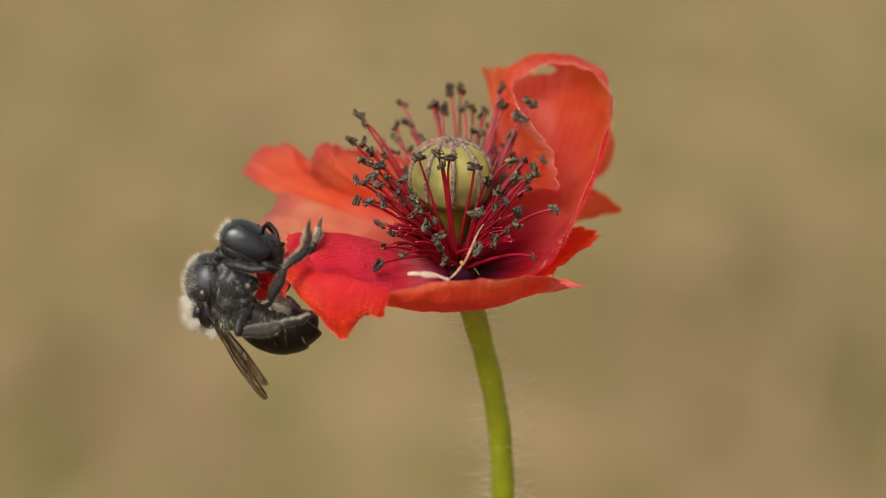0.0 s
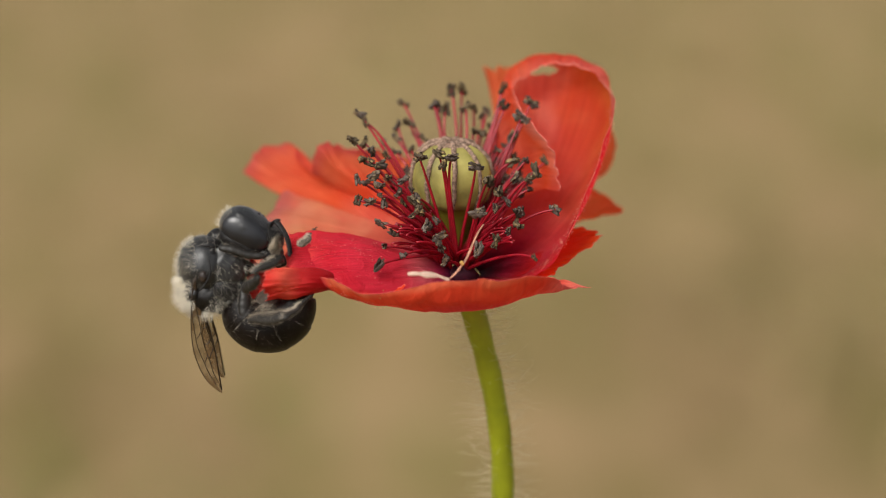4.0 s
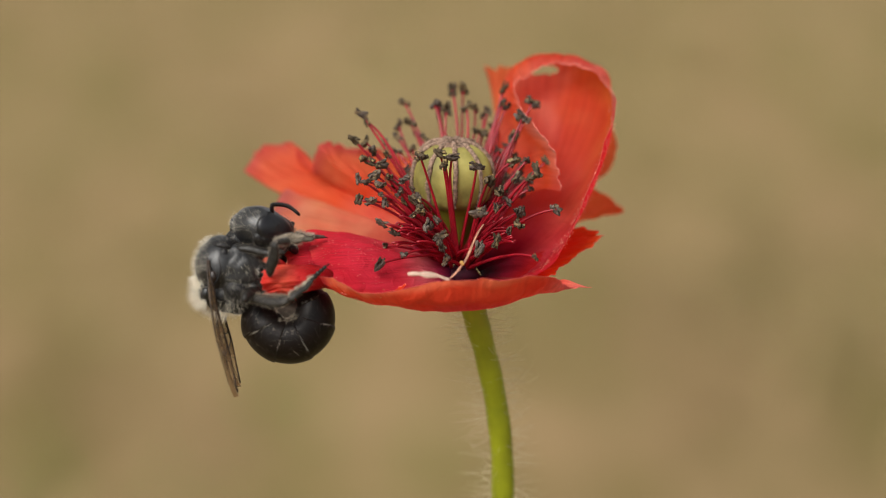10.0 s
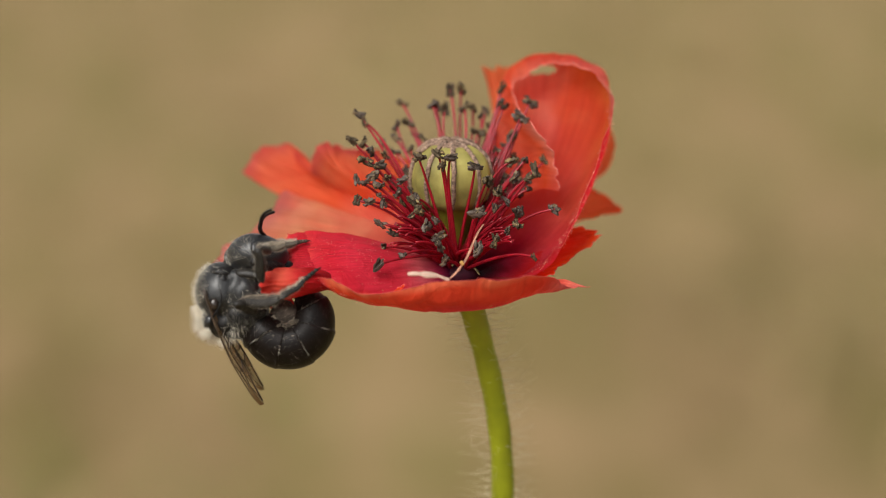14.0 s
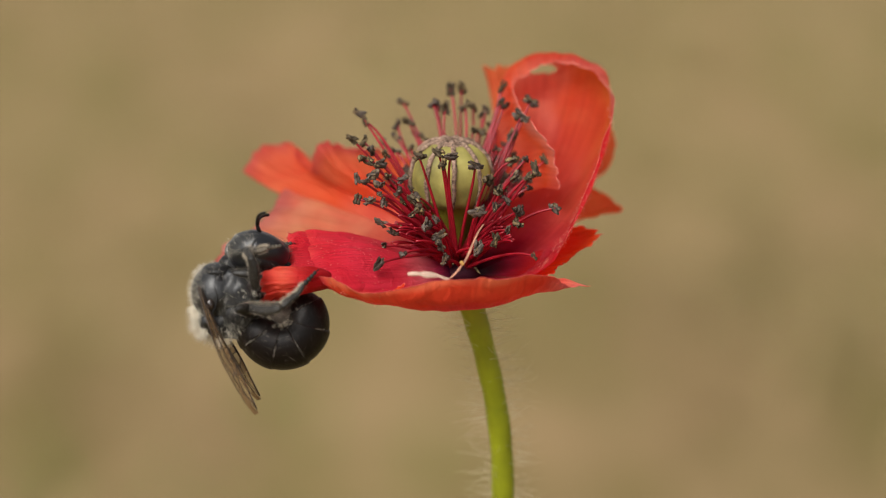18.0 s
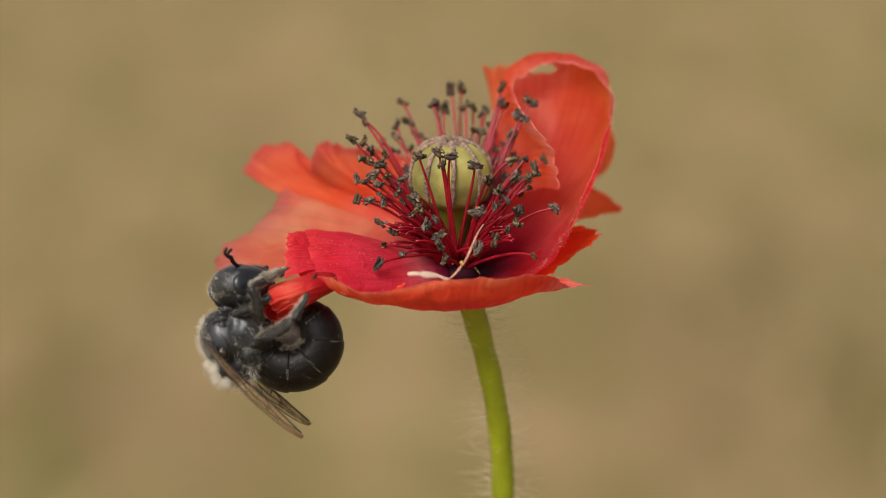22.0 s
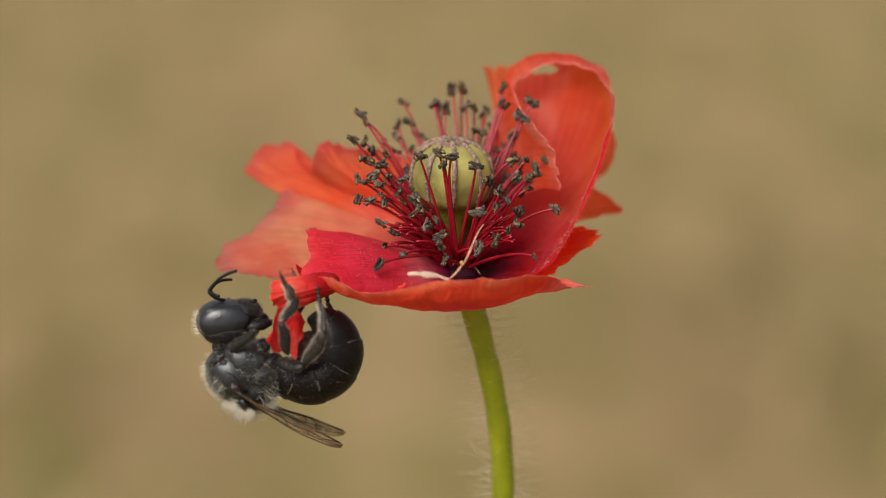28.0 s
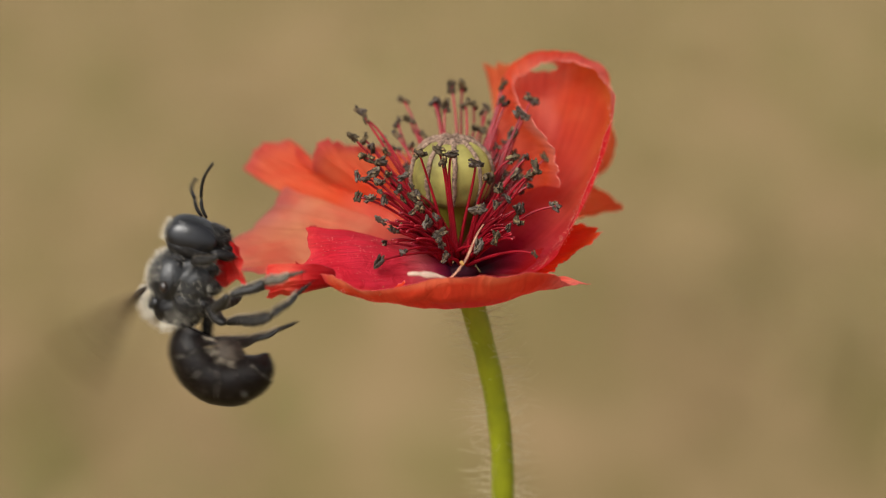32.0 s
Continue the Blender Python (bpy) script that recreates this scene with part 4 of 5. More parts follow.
head = part("head", blob(2.0, 1.75, 1.42, -0.05, 0, 0.06, 5, 0.05, 11, -0.12, 0.12), M_DOME, bee, "broad black head")
for sy in (-1, 1):
    eye = part("eye", blob(1.66, 0.52, 1.05, -0.10, sy * 1.30, 0.0, 5, 0.0, 1, -0.10), M_EYE, head, "large dark glossy compound eye")
    orbit, of = [], []
    tube_into(orbit, of, [((-0.10 + 1.62 * math.cos(a / 20 * math.pi)) * MM, sy * (1.34 - 0.05 * math.cos(a / 20 * math.pi)) * MM, (1.03 * math.sin(a / 20 * math.pi) * (1 - 0.1 * math.cos(a / 20 * math.pi))) * MM) for a in range(41)], [0.00003] * 41, 8)
    mesh_part("eye_rim", orbit, of, M_BLACK, eye, "narrow black rim round the eye")
    cheek = part("cheek", blob(1.5, 0.7, 0.75, -0.1, sy * 1.0, -0.75, 4, 0.05, 4), M_BLACK, head)
    hairs("fur", coat(cheek, 260, 65 + sy, lambda c, n: n.z < 0.1), M_FUR, cheek, "grey cheek hair", 0.00032, 0.000004, 66 + sy, Vector((0.3, 0, -0.5)), 0.25)
    v, f = [], []
    tube_into(v, f, [(x * MM, y * MM * sy, z * MM) for x, y, z in ((1.2, 1.0, -0.45), (1.8, 1.02, -0.5), (2.35, 0.85, -0.52), (2.75, 0.5, -0.45), (2.95, 0.1, -0.34))], [0.00034, 0.00044, 0.00042, 0.0003, 0.0001], 10, 0.7)
    jaw = mesh_part("mandible", v, f, M_BLACK, head, "stout black mandible")
    hairs("fur", coat(jaw, 60, 75 + sy, lambda c, n: True), M_BRUSH, jaw, "sparse bristles", 0.00025, 0.000004, 76 + sy, Vector((0.6, 0, -0.4)), 0.3)
    part("antenna_socket", blob(0.17, 0.2, 0.17, 1.95, sy * 0.48, 1.08, 3), M_BLACK, head)
face = part("face_plate", blob(1.1, 1.3, 0.98, 1.3, 0, 0.36, 4, 0.10, 4, -0.15), M_BLACK, head, "domed black face plate")
part("lip_plate", blob(0.7, 0.78, 0.42, 2.05, 0, -0.1, 4, 0.04, 5), M_BLACK, head)
hairs("fur", coat(face, 800, 9, lambda c, n: n.x > -0.4), M_FUR, face, "grey face hair", 0.0003, 0.0000042, 9, Vector((0.4, 0, 0)), 0.3)
for dx, dy in ((0.15, 0.0), (-0.15, 0.32), (-0.15, -0.32)):
    part("ocellus", blob(0.11, 0.11, 0.08, 0.1 + dx, dy, 1.44, 3), M_EYE, head, "tiny glossy ocellus")
hairs("fur", coat(head, 220, 8, lambda c, n: n.x < -0.78 and n.z > -0.5), M_FUR_W, head, "pale tuft behind the head", 0.0005, 0.0000034, 8, Vector((-0.3, 0, 0.3)), 0.25)
hairs("fur", coat(head, 150, 19, lambda c, n: n.z > -0.1 and abs(n.y) < 0.8), M_FUR, head, "fine grey down", 0.00018, 0.0000032, 19)

# abdomen: six telescoping plates, x towards the tail, z towards the belly
CURL = 1.84       # radius of the curl's middle line, millimetres
GIRTH = [Vector((g, 0, 0)) for g in (1.3, 1.62, 1.72, 1.75, 1.76, 1.72, 1.63, 1.45, 1.1, 0.15)]
plates = []
for k in range(6):
    bm = bmesh.new()
    n, rows = 56, []
    for i in range(19):
        u = i / 18
        step = -0.62 + (1.24 if k < 5 else 1.17) * u
        g = min(max((k + 0.45 + step) / 6, 0), 1)
        r = spline(GIRTH, g).x - 0.085 * (1 - u) + (0.03 if k < 5 else 0)
        if k < 5 and i == 18:
            r -= 0.035
        phi = radians(38) * step
        row = []
        for j in range(n):
            th = 2 * math.pi * j / n
            rho = CURL + r * math.cos(th) * (1.0 if math.cos(th) > 0 else 0.97)
            row.append(bm.verts.new((rho * math.sin(phi) * MM, r * 1.08 * math.sin(th) * MM, (CURL - rho * math.cos(phi)) * MM)))
        rows.append(row)
    for a, b in zip(rows, rows[1:]):
        for j in range(n):
            bm.faces.new((a[j], a[(j + 1) % n], b[(j + 1) % n], b[j]))
    bm.faces.new(rows[0][::-1])
    bm.faces.new(rows[-1])
    bmesh.ops.recalc_face_normals(bm, faces=bm.faces)
    plate = part("abdomen_plate", bm, M_ABDOMEN, bee, "glossy black abdomen plate with a pale hair fringe")
    rear = lambda c: math.degrees(math.atan2(c.x, CURL * MM - c.z))
    plates.append(plate)
    if k < 5:
        hairs("fringe", coat(plate, 360 if k < 4 else 160, 20 + k, lambda c, q: 20.5 < rear(c) < 22 and abs(c.y) > 0.0009 and -0.0010 < c.z < 0.0006 and noise.noise(c * 1500 + Vector((k * 3.1, 0, 0))) > -0.1), M_FUR_W, plate, "thin pale hair fringe", 0.0002, 0.0000034, 30 + k, Vector((1.5, 0, -0.2)), 0.16)
    if k < 3:
        hairs("tuft", coat(plate, 60, 120 + k, lambda c, q: abs(c.y) > 0.0009 and c.z < 0.0005 and noise.noise(c * 1900 + Vector((k * 2.3, 0, 5))) > 0.15), M_BRUSH, plate, "loose pale side hair", 0.0003, 0.0000032, 130 + k, Vector((1.3, 0, -0.3)), 0.2)
    hairs("bristle", coat(plate, 340, 40 + k, lambda c, q: True), M_FUR, plate, "short dark grey pile", 0.0002, 0.0000032, 50 + k, Vector((1.2, 0, 0)), 0.2)
    if k < 4:
        hairs("brush", coat(plate, 700, 60 + k, lambda c, q: q.z > 0.62), M_SCOPA, plate, "pale buff pollen brush", 0.00026, 0.000004, 70 + k, Vector((0.9, 0, 0)), 0.2)


belly = part("belly", blob(1.2, 1.2, 1.2, 0, 0, 0, 4, 0.1, 23), M_BELLY, bee, "brown underside of the abdomen with buff hair")
hairs("brush", coat(belly, 350, 24, lambda c, q: q.z > -0.5), M_BRUSH, belly, "buff pollen brush", 0.0002, 0.000004, 25, Vector((0.6, 0, 0.2)), 0.25)


def limb(name, length, radii, mat, label, fur=90, seed=0, flat=0.8, sole=0, toes=False):
    """A leg segment with rounded ends, fine hair and, on a foot, small beaded joints and two claws."""
    v, f = [], []
    n = 20
    long = length * (0.62 if toes else 1.0)
    pts = [(long * MM * i / n, 0, 0.00007 * math.sin(i * 0.36)) for i in range(n + 1)]
    rad = [spline([Vector((r, 0, 0)) for r in radii], i / n).x * MM * (1 + 0.05 * math.sin(i * 1.7 + seed)) for i in range(n + 1)]
    for i, k in ((0, 0.45), (1, 0.8), (n - 1, 0.85), (n, 0.5)):
        rad[i] *= k
    tube_into(v, f, pts, rad, 14, flat)
    ob = mesh_part(name, v, f, mat, bee, label)
    if fur:
        hairs("leg_hair", coat(ob, fur * 3, seed, lambda c, q: True), M_FUR if mat is M_LEG else M_BRUSH, ob, "short pale leg hair", 0.00014, 0.0000024, seed, Vector((0.8, 0, 0)), 0.22)
        hairs("leg_fringe", coat(ob, fur, seed + 5, lambda c, q: abs(q.z) > 0.8), M_BRUSH, ob, "longer hair along its edges", 0.00026, 0.000003, seed + 5, Vector((0.7, 0, 0)), 0.22)
    if sole:        # pale brush along the inner edge
        hairs("leg_brush", coat(ob, sole, seed + 9, lambda c, q: q.z > 0.5 and q.y < 0.75), M_BRUSH, ob, "buff brush along its inner edge", 0.00024, 0.000005, seed + 9, Vector((0.9, 0, 0.3)), 0.15)
    if toes:
        x, rest = long, length - long
        for k in range(4):
            a = x + rest * k / 4.4
            b = x + rest * (k + 1) / 4.4
            v, f = [], []
            r = radii[-1] * MM * (0.95 - 0.09 * k)
            tube_into(v, f, [(a * MM, 0, 0), ((a * 0.4 + b * 0.6) * MM, 0, 0.00003), (b * MM, 0, 0.00002)], [r * 0.6, r, r * 0.75], 8)
            mesh_part("toe_joint", v, f, mat, ob)
        for sy in (-1, 1):
            v, f = [], []
            tube_into(v, f, [(b * MM, 0, 0), ((b + 0.16) * MM, sy * 0.00007, 0.00002), ((b + 0.27) * MM, sy * 0.00012, -0.00008)], [0.00004, 0.000032, 0.00001], 6)
            mesh_part("claw", v, f, M_BLACK, ob)
    return ob


def jointed(name, length, rings, r0, r1, mat, label):
    """A limb of beads (tarsus, antenna) with a hooked end."""
    v, f = [], []
    pts, rad = [], []
    n = rings * 4
    for i in range(n + 1):
        s = i / n
        pts.append((length * MM * s, 0, MM * length * 0.10 * math.sin(math.pi * s)))
        rad.append(MM * (r0 + (r1 - r0) * s) * (1.0 if i % 4 else 0.72))
    tube_into(v, f, pts, rad, 10)
    return mesh_part(name, v, f, mat, bee, label)


THIGH_HIND, SHANK_HIND, FOOT_HIND, THIGH_MID, SHANK_MID, FOOT_MID = 2.6, 3.6, 3.6, 2.5, 2.5, 2.8     # millimetres
WING_NEAR, WING_FAR = 9.2, 8.6


def leg_set():
    return {
        "hind_thigh": limb("hind_thigh", THIGH_HIND, (0.26, 0.42, 0.46, 0.40, 0.27), M_LEG, "stout black hind thigh", 110, 80, 0.8),
        "hind_shank": limb("hind_shank", SHANK_HIND, (0.24, 0.36, 0.45, 0.48, 0.40), M_SHANK, "flattened dark hind shank with grey hair", 220, 81, 0.7, 380),
        "hind_foot": limb("hind_foot", FOOT_HIND, (0.28, 0.31, 0.28, 0.24, 0.2), M_LEG, "dark hind foot with buff bristles", 70, 82, 0.6, 420, True),
        "mid_thigh": limb("mid_thigh", THIGH_MID, (0.22, 0.36, 0.4, 0.34, 0.24), M_LEG, "dark thigh", 120, 83),
        "mid_shank": limb("mid_shank", SHANK_MID, (0.2, 0.3, 0.36, 0.36, 0.28), M_LEG, "dark shank", 140, 84, 0.8, 200),
        "mid_foot": limb("mid_foot", FOOT_MID, (0.24, 0.29, 0.28, 0.24, 0.19), M_FOOT, "pale grey-haired foot with beaded toes", 220, 85, 0.8, 460, True),
    }


legs_near, legs_far = leg_set(), leg_set()
FORE = 3.2
fore = [limb("fore_leg", FORE, (0.22, 0.34, 0.34, 0.29, 0.2), M_LEG, "folded dark fore leg held to the mouth", 140, 86) for _ in (0, 1)]
SCAPE, FEELER = 1.35, 2.6
scapes = [jointed("scape", SCAPE, 1, 0.12, 0.13, M_BLACK, "black antenna base") for _ in (0, 1)]
feelers = [jointed("antenna", FEELER, 10, 0.13, 0.10, M_BLACK, "black jointed antenna") for _ in (0, 1)]


def wing(name, length, width):
    """A membrane with veins; x along it, z across."""
    def edge(s):
        front = 0.10 * width * math.sin(math.pi * min(1, s * 1.02))
        back = -width * (s ** 0.8) * (1 - s ** 2.6) ** 1.05 * 1.2 - 0.02
        return front, back
    verts, faces = [], []
    n, m = 40, 10
    for i in range(n + 1):
        s = i / n
        a, b = edge(s)
        for j in range(m + 1):
            q = j / m
            verts.append(Vector((length * s, 0.10 * math.sin(q * 9 + s * 5) * (0.4 + s) + 0.05 * math.sin(s * 5) + 0.04 * math.sin(q * 21 - s * 13), a + (b - a) * q)) * MM)
    for i in range(n):
        for j in range(m):
            k = i * (m + 1) + j
            faces.append((k, k + 1, k + m + 2, k + m + 1))
    ob = mesh_part(name, verts, faces, M_WING, bee, "smoky transparent wing with brown veins")
    ob.visible_shadow = False

    def on(s, q):
        a, b = edge(s)
        return Vector((length * s, 0.10 * math.sin(q * 9 + s * 5) * (0.4 + s) + 0.05 * math.sin(s * 5) + 0.04 * math.sin(q * 21 - s * 13), a + (b - a) * q)) * MM
    for k, (path, r) in enumerate((
            (((0, 0), (0.3, 0.0), (0.6, 0.0), (0.97, 0.0)), 0.075), (((0, 0.5), (0.3, 0.2), (0.5, 0.12), (0.62, 0.02)), 0.045),
            (((0, 0.6), (0.3, 0.5), (0.55, 0.42), (0.8, 0.3)), 0.035), (((0, 0.9), (0.3, 0.8), (0.5, 0.75), (0.75, 0.62)), 0.03),
            (((0.42, 0.17), (0.44, 0.3), (0.44, 0.4), (0.42, 0.48)), 0.03), (((0.62, 0.06), (0.66, 0.2), (0.66, 0.3), (0.7, 0.36)), 0.03),
            (((0, 0.97), (0.3, 0.97), (0.6, 0.97), (0.9, 0.97)), 0.03), (((0.25, 0.22), (0.27, 0.35), (0.27, 0.45), (0.26, 0.52)), 0.03), (((0.55, 0.13), (0.56, 0.24), (0.57, 0.34), (0.56, 0.42)), 0.03),
            (((0.75, 0.62), (0.82, 0.6), (0.88, 0.5), (0.93, 0.4)), 0.022), (((0.8, 0.3), (0.86, 0.26), (0.9, 0.2), (0.95, 0.12)), 0.022), (((0.45, 0.48), (0.5, 0.6), (0.5, 0.68), (0.48, 0.76)), 0.025), (((0.66, 0.38), (0.72, 0.5), (0.72, 0.58), (0.7, 0.66)), 0.025))):
        v, f = [], []
        q = [Vector((a, b, 0)) for a, b in path]
        tube_into(v, f, [on(*(bezier(*q, i / 16).xy)) for i in range(17)], [r * 1.35 * MM * (1.0 - 0.45 * i / 16) for i in range(17)], 6)
        mesh_part("wing_vein", v, f, M_VEIN, ob)
    return ob


wings = [wing("wing", WING_NEAR, 2.5), wing("wing", WING_FAR, 2.2)]


# cut piece of petal that the bee rolls up and carries off
def crumpled(rx, rz, seed):
    bm = bmesh.new()
    n = 30
    grid = []
    for i in range(n + 1):
        row = []
        for j in range(n + 1):
            a, b = (i / n - 0.5) * 2, (j / n - 0.5) * 2
            r = 1 + 0.25 * noise.noise((a * 2, b * 2, seed))
            fold = 0.75 * math.sin(a * 3.1 + b * 1.2 + seed) + 0.35 * noise.noise((a * 3, b * 3, seed + 4))
            row.append(bm.verts.new((a * rx * r * MM, fold * 0.8 * MM, (b * rz * r + 0.3 * math.sin(a * 5)) * MM)))
        grid.append(row)
    for a, b in zip(grid, grid[1:]):
        for j in range(n):
            bm.faces.new((a[j], a[j + 1], b[j + 1], b[j]))
    uv = bm.loops.layers.uv.new("petal")
    for fc in bm.faces:
        for lp in fc.loops:
            lp[uv].uv = (0.72 + 0.25 * noise.noise(lp.vert.co * 800), lp.vert.co.z * 120)
    return bm


fragment = part("petal_fragment", crumpled(1.0, 1.3, 2.0), M_PIECE)
tagged(fragment, "crumpled red petal piece held between the bee's legs", "petal piece")


# ---- movement ----
# the bee's thorax: seconds, place in the view, angle of its long axis, turn about it
BODY_EARLY = [(0, 388, 512, 95, 0), (0.5, 385, 500, 94, 0), (1, 382, 482, 92, 5), (1.5, 384, 500, 100, 0), (2, 388, 492, 104, 0), (2.5, 378, 492, 95, 0), (3, 374, 488, 93, 10), (5.5, 385, 462, 86, 20), (6, 395, 452, 80, 30), (7, 397, 480, 93, 12), (8, 402, 500, 100, 0), (9, 407, 492, 92, 0), (10, 405, 482, 90, 0), (11, 396, 472, 86, 0), (12, 386, 492, 95, 0), (13, 402, 516, 94, 0), (14, 407, 528, 96, 0)]
BODY_LATE = [(17, 400, 535, 97, 0), (18, 400, 528, 97, 0), (19, 412, 580, 108, 0), (20, 405, 585, 110, 0), (21, 415, 602, 112, 0), (22, 418, 605, 116, 0), (23, 425, 620, 119, 0), (24, 426, 632, 122, 0), (25, 428, 638, 122, 0), (28, 430, 660, 140, 0), (29, 424, 665, 132, 0), (30, 450, 722, 155, 0), (31, 447, 727, 158, 0), (31.4, 446, 722, 158, 0), (31.6, 466, 720, 155, 0), (31.7, 450, 678, 140, 0), (31.8, 375, 612, 108, 0), (31.9, 338, 535, 88, 0), (32, 320, 505, 82, 0)]
BODY = BODY_EARLY + BODY_LATE
BEE_W = -4.5


def body_at(t):
    for a, b in zip(BODY, BODY[1:]):
        if t <= b[0]:
            k = (t - a[0]) / (b[0] - a[0])
            q = [p + (r - p) * k for p, r in zip(a, b)]
            return facing(q[1], q[2], BEE_W, q[3], q[4])
    return facing(BODY[-1][1], BODY[-1][2], BEE_W, BODY[-1][3], BODY[-1][4])


def on_bee(rows):
    """Rows of poses in the scene, turned into the bee's own space."""
    return [(t, body_at(t).inverted() @ m) for t, m in rows]


def turned(rows):
    """Rows (t, x, y, angle, turn, w) as poses, with a row between two that lie more than 70 degrees apart."""
    out = []
    for r in rows:
        if out:
            d = (r[3] - out[-1][3] + 180) % 360 - 180
            r = (*r[:3], out[-1][3] + d, *r[4:])
            n = int(abs(d) // 70)
            p = out[-1]
            for i in range(1, n + 1):
                k = i / (n + 1)
                out.append(tuple(a + (b - a) * k for a, b in zip(p, r)))
        out.append(r)
    return [(r[0], facing(r[1], r[2], r[5], r[3], r[4], *r[6:])) for r in out]


def segment(rows, w, dx=0, dy=0, turn=0, length=0.0, side=1, depths=None):
    """Rows (t, x, y, x, y): a limb from the first point towards the second; a limb longer than their distance leans away (side 1) or nearer (-1).
    w: its depth, or a depth for each time; depths takes that of its far end."""
    out = []
    for t, x0, y0, x1, y1, *more in rows:
        far = math.hypot(x1 - x0, y1 - y0) / UNIT
        lean = math.degrees(math.acos(max(0.22, min(1, far / length)))) * side if length else 0
        w0 = w[t] if isinstance(w, dict) else w
        if depths is not None:
            depths[t] = w0 + math.sin(radians(lean)) * length
        out.append((t, x0 + dx, y0 + dy, math.degrees(math.atan2(y0 - y1, x1 - x0)), more[0] if more else turn, w0, lean))
    return on_bee(turned(out))


def abdomen(rows, k):
    """Rows (t, x, y, outer radius, first angle, last angle): plate k on the arc of the curled abdomen."""
    out = []
    for t, x, y, outer, a0, a1 in rows:
        r = outer - 43
        a = a0 + (a1 - a0) * (k + 0.45) / 6
        rr = r * (1.0 if k < 4 else 1.0 - 0.02 * (k - 3))
        out.append((t, x + rr * math.cos(radians(a)), y - rr * math.sin(radians(a)), a + 90, 0, BEE_W + 0.3))
    return on_bee(turned(out))


def inside(rows):
    """The belly: in the middle of the closed curl, or within the plates where it opens."""
    out = []
    for t, x, y, outer, a0, a1 in rows:
        open_by = 0.6 - 0.6 * min(1, max(0, (a1 - a0 - 150) / 90))
        a = (a0 + a1) / 2
        r = (outer - 43) * open_by
        out.append((t, x + r * math.cos(radians(a)), y - r * math.sin(radians(a)), a + 90, 0, BEE_W + 0.3))
    return on_bee(turned(out))


def beats(dx, dy):
    """Rows of the wing beats at take-off, six steps to a beat."""
    bases = ((31.6, 468, 745), (31.7, 440, 700), (31.8, 340, 640), (31.9, 290, 560), (32.0, 262, 505), (32.1, 240, 470))
    out = []
    for n in range(-12, 2):
        t = 32 + n / FPS
        for a, b in zip(bases, bases[1:]):
            if a[0] - 0.001 <= t < b[0] - 0.001:
                k = (t - a[0]) / 0.1
                x, y = a[1] + (b[1] - a[1]) * k + dx, a[2] + (b[2] - a[2]) * k + dy
                d = radians(228 + 58 * math.sin(n * math.pi / 3) + (45 if n < -7 else 0))
                out.append((t, x, y, x + 222 * math.cos(d), y - 222 * math.sin(d), -60))
    return out


def sway(rows):
    """Rows (t, degrees, lift): the flower leans about a point low on its stem."""
    pivot = spot(890, 900, 1)
    out = []
    for t, a, lift in rows:
        m = Matrix.Translation(pivot - UP * (lift / UNIT * 0.001)) @ Matrix.Rotation(radians(-a), 4, AWAY) @ Matrix.Translation(-pivot)
        out.append((t, m @ Matrix.Translation((FOOT.x, FOOT.y, -0.002))))
    return out


def hinge(rows, p, a, b):
    """Rows (t, degrees, push, down): a part of the flower turned at p about the direction from a to b, pushed away and down by millimetres."""
    ax = (spot(*b) - spot(*a)).normalized()
    return [(t, Matrix.Translation(p + AWAY * (push * 0.001) - UP * (down * 0.001)) @ Matrix.Rotation(radians(d), 4, ax)) for t, d, push, down in rows]


def swing(rows, p):
    """Rows (t, degrees, fold, push, right, down): a part of the flower turned at p in the view's plane, folded back about the upright there, pushed away by millimetres and shifted in the view."""
    return [(t, Matrix.Translation(p + AWAY * (push * 0.001) + (RIGHT * dx - UP * dy) * (0.001 / UNIT)) @ Matrix.Rotation(radians(-d), 4, AWAY) @ Matrix.Rotation(radians(fold), 4, UP)) for t, d, fold, push, dx, dy in rows]


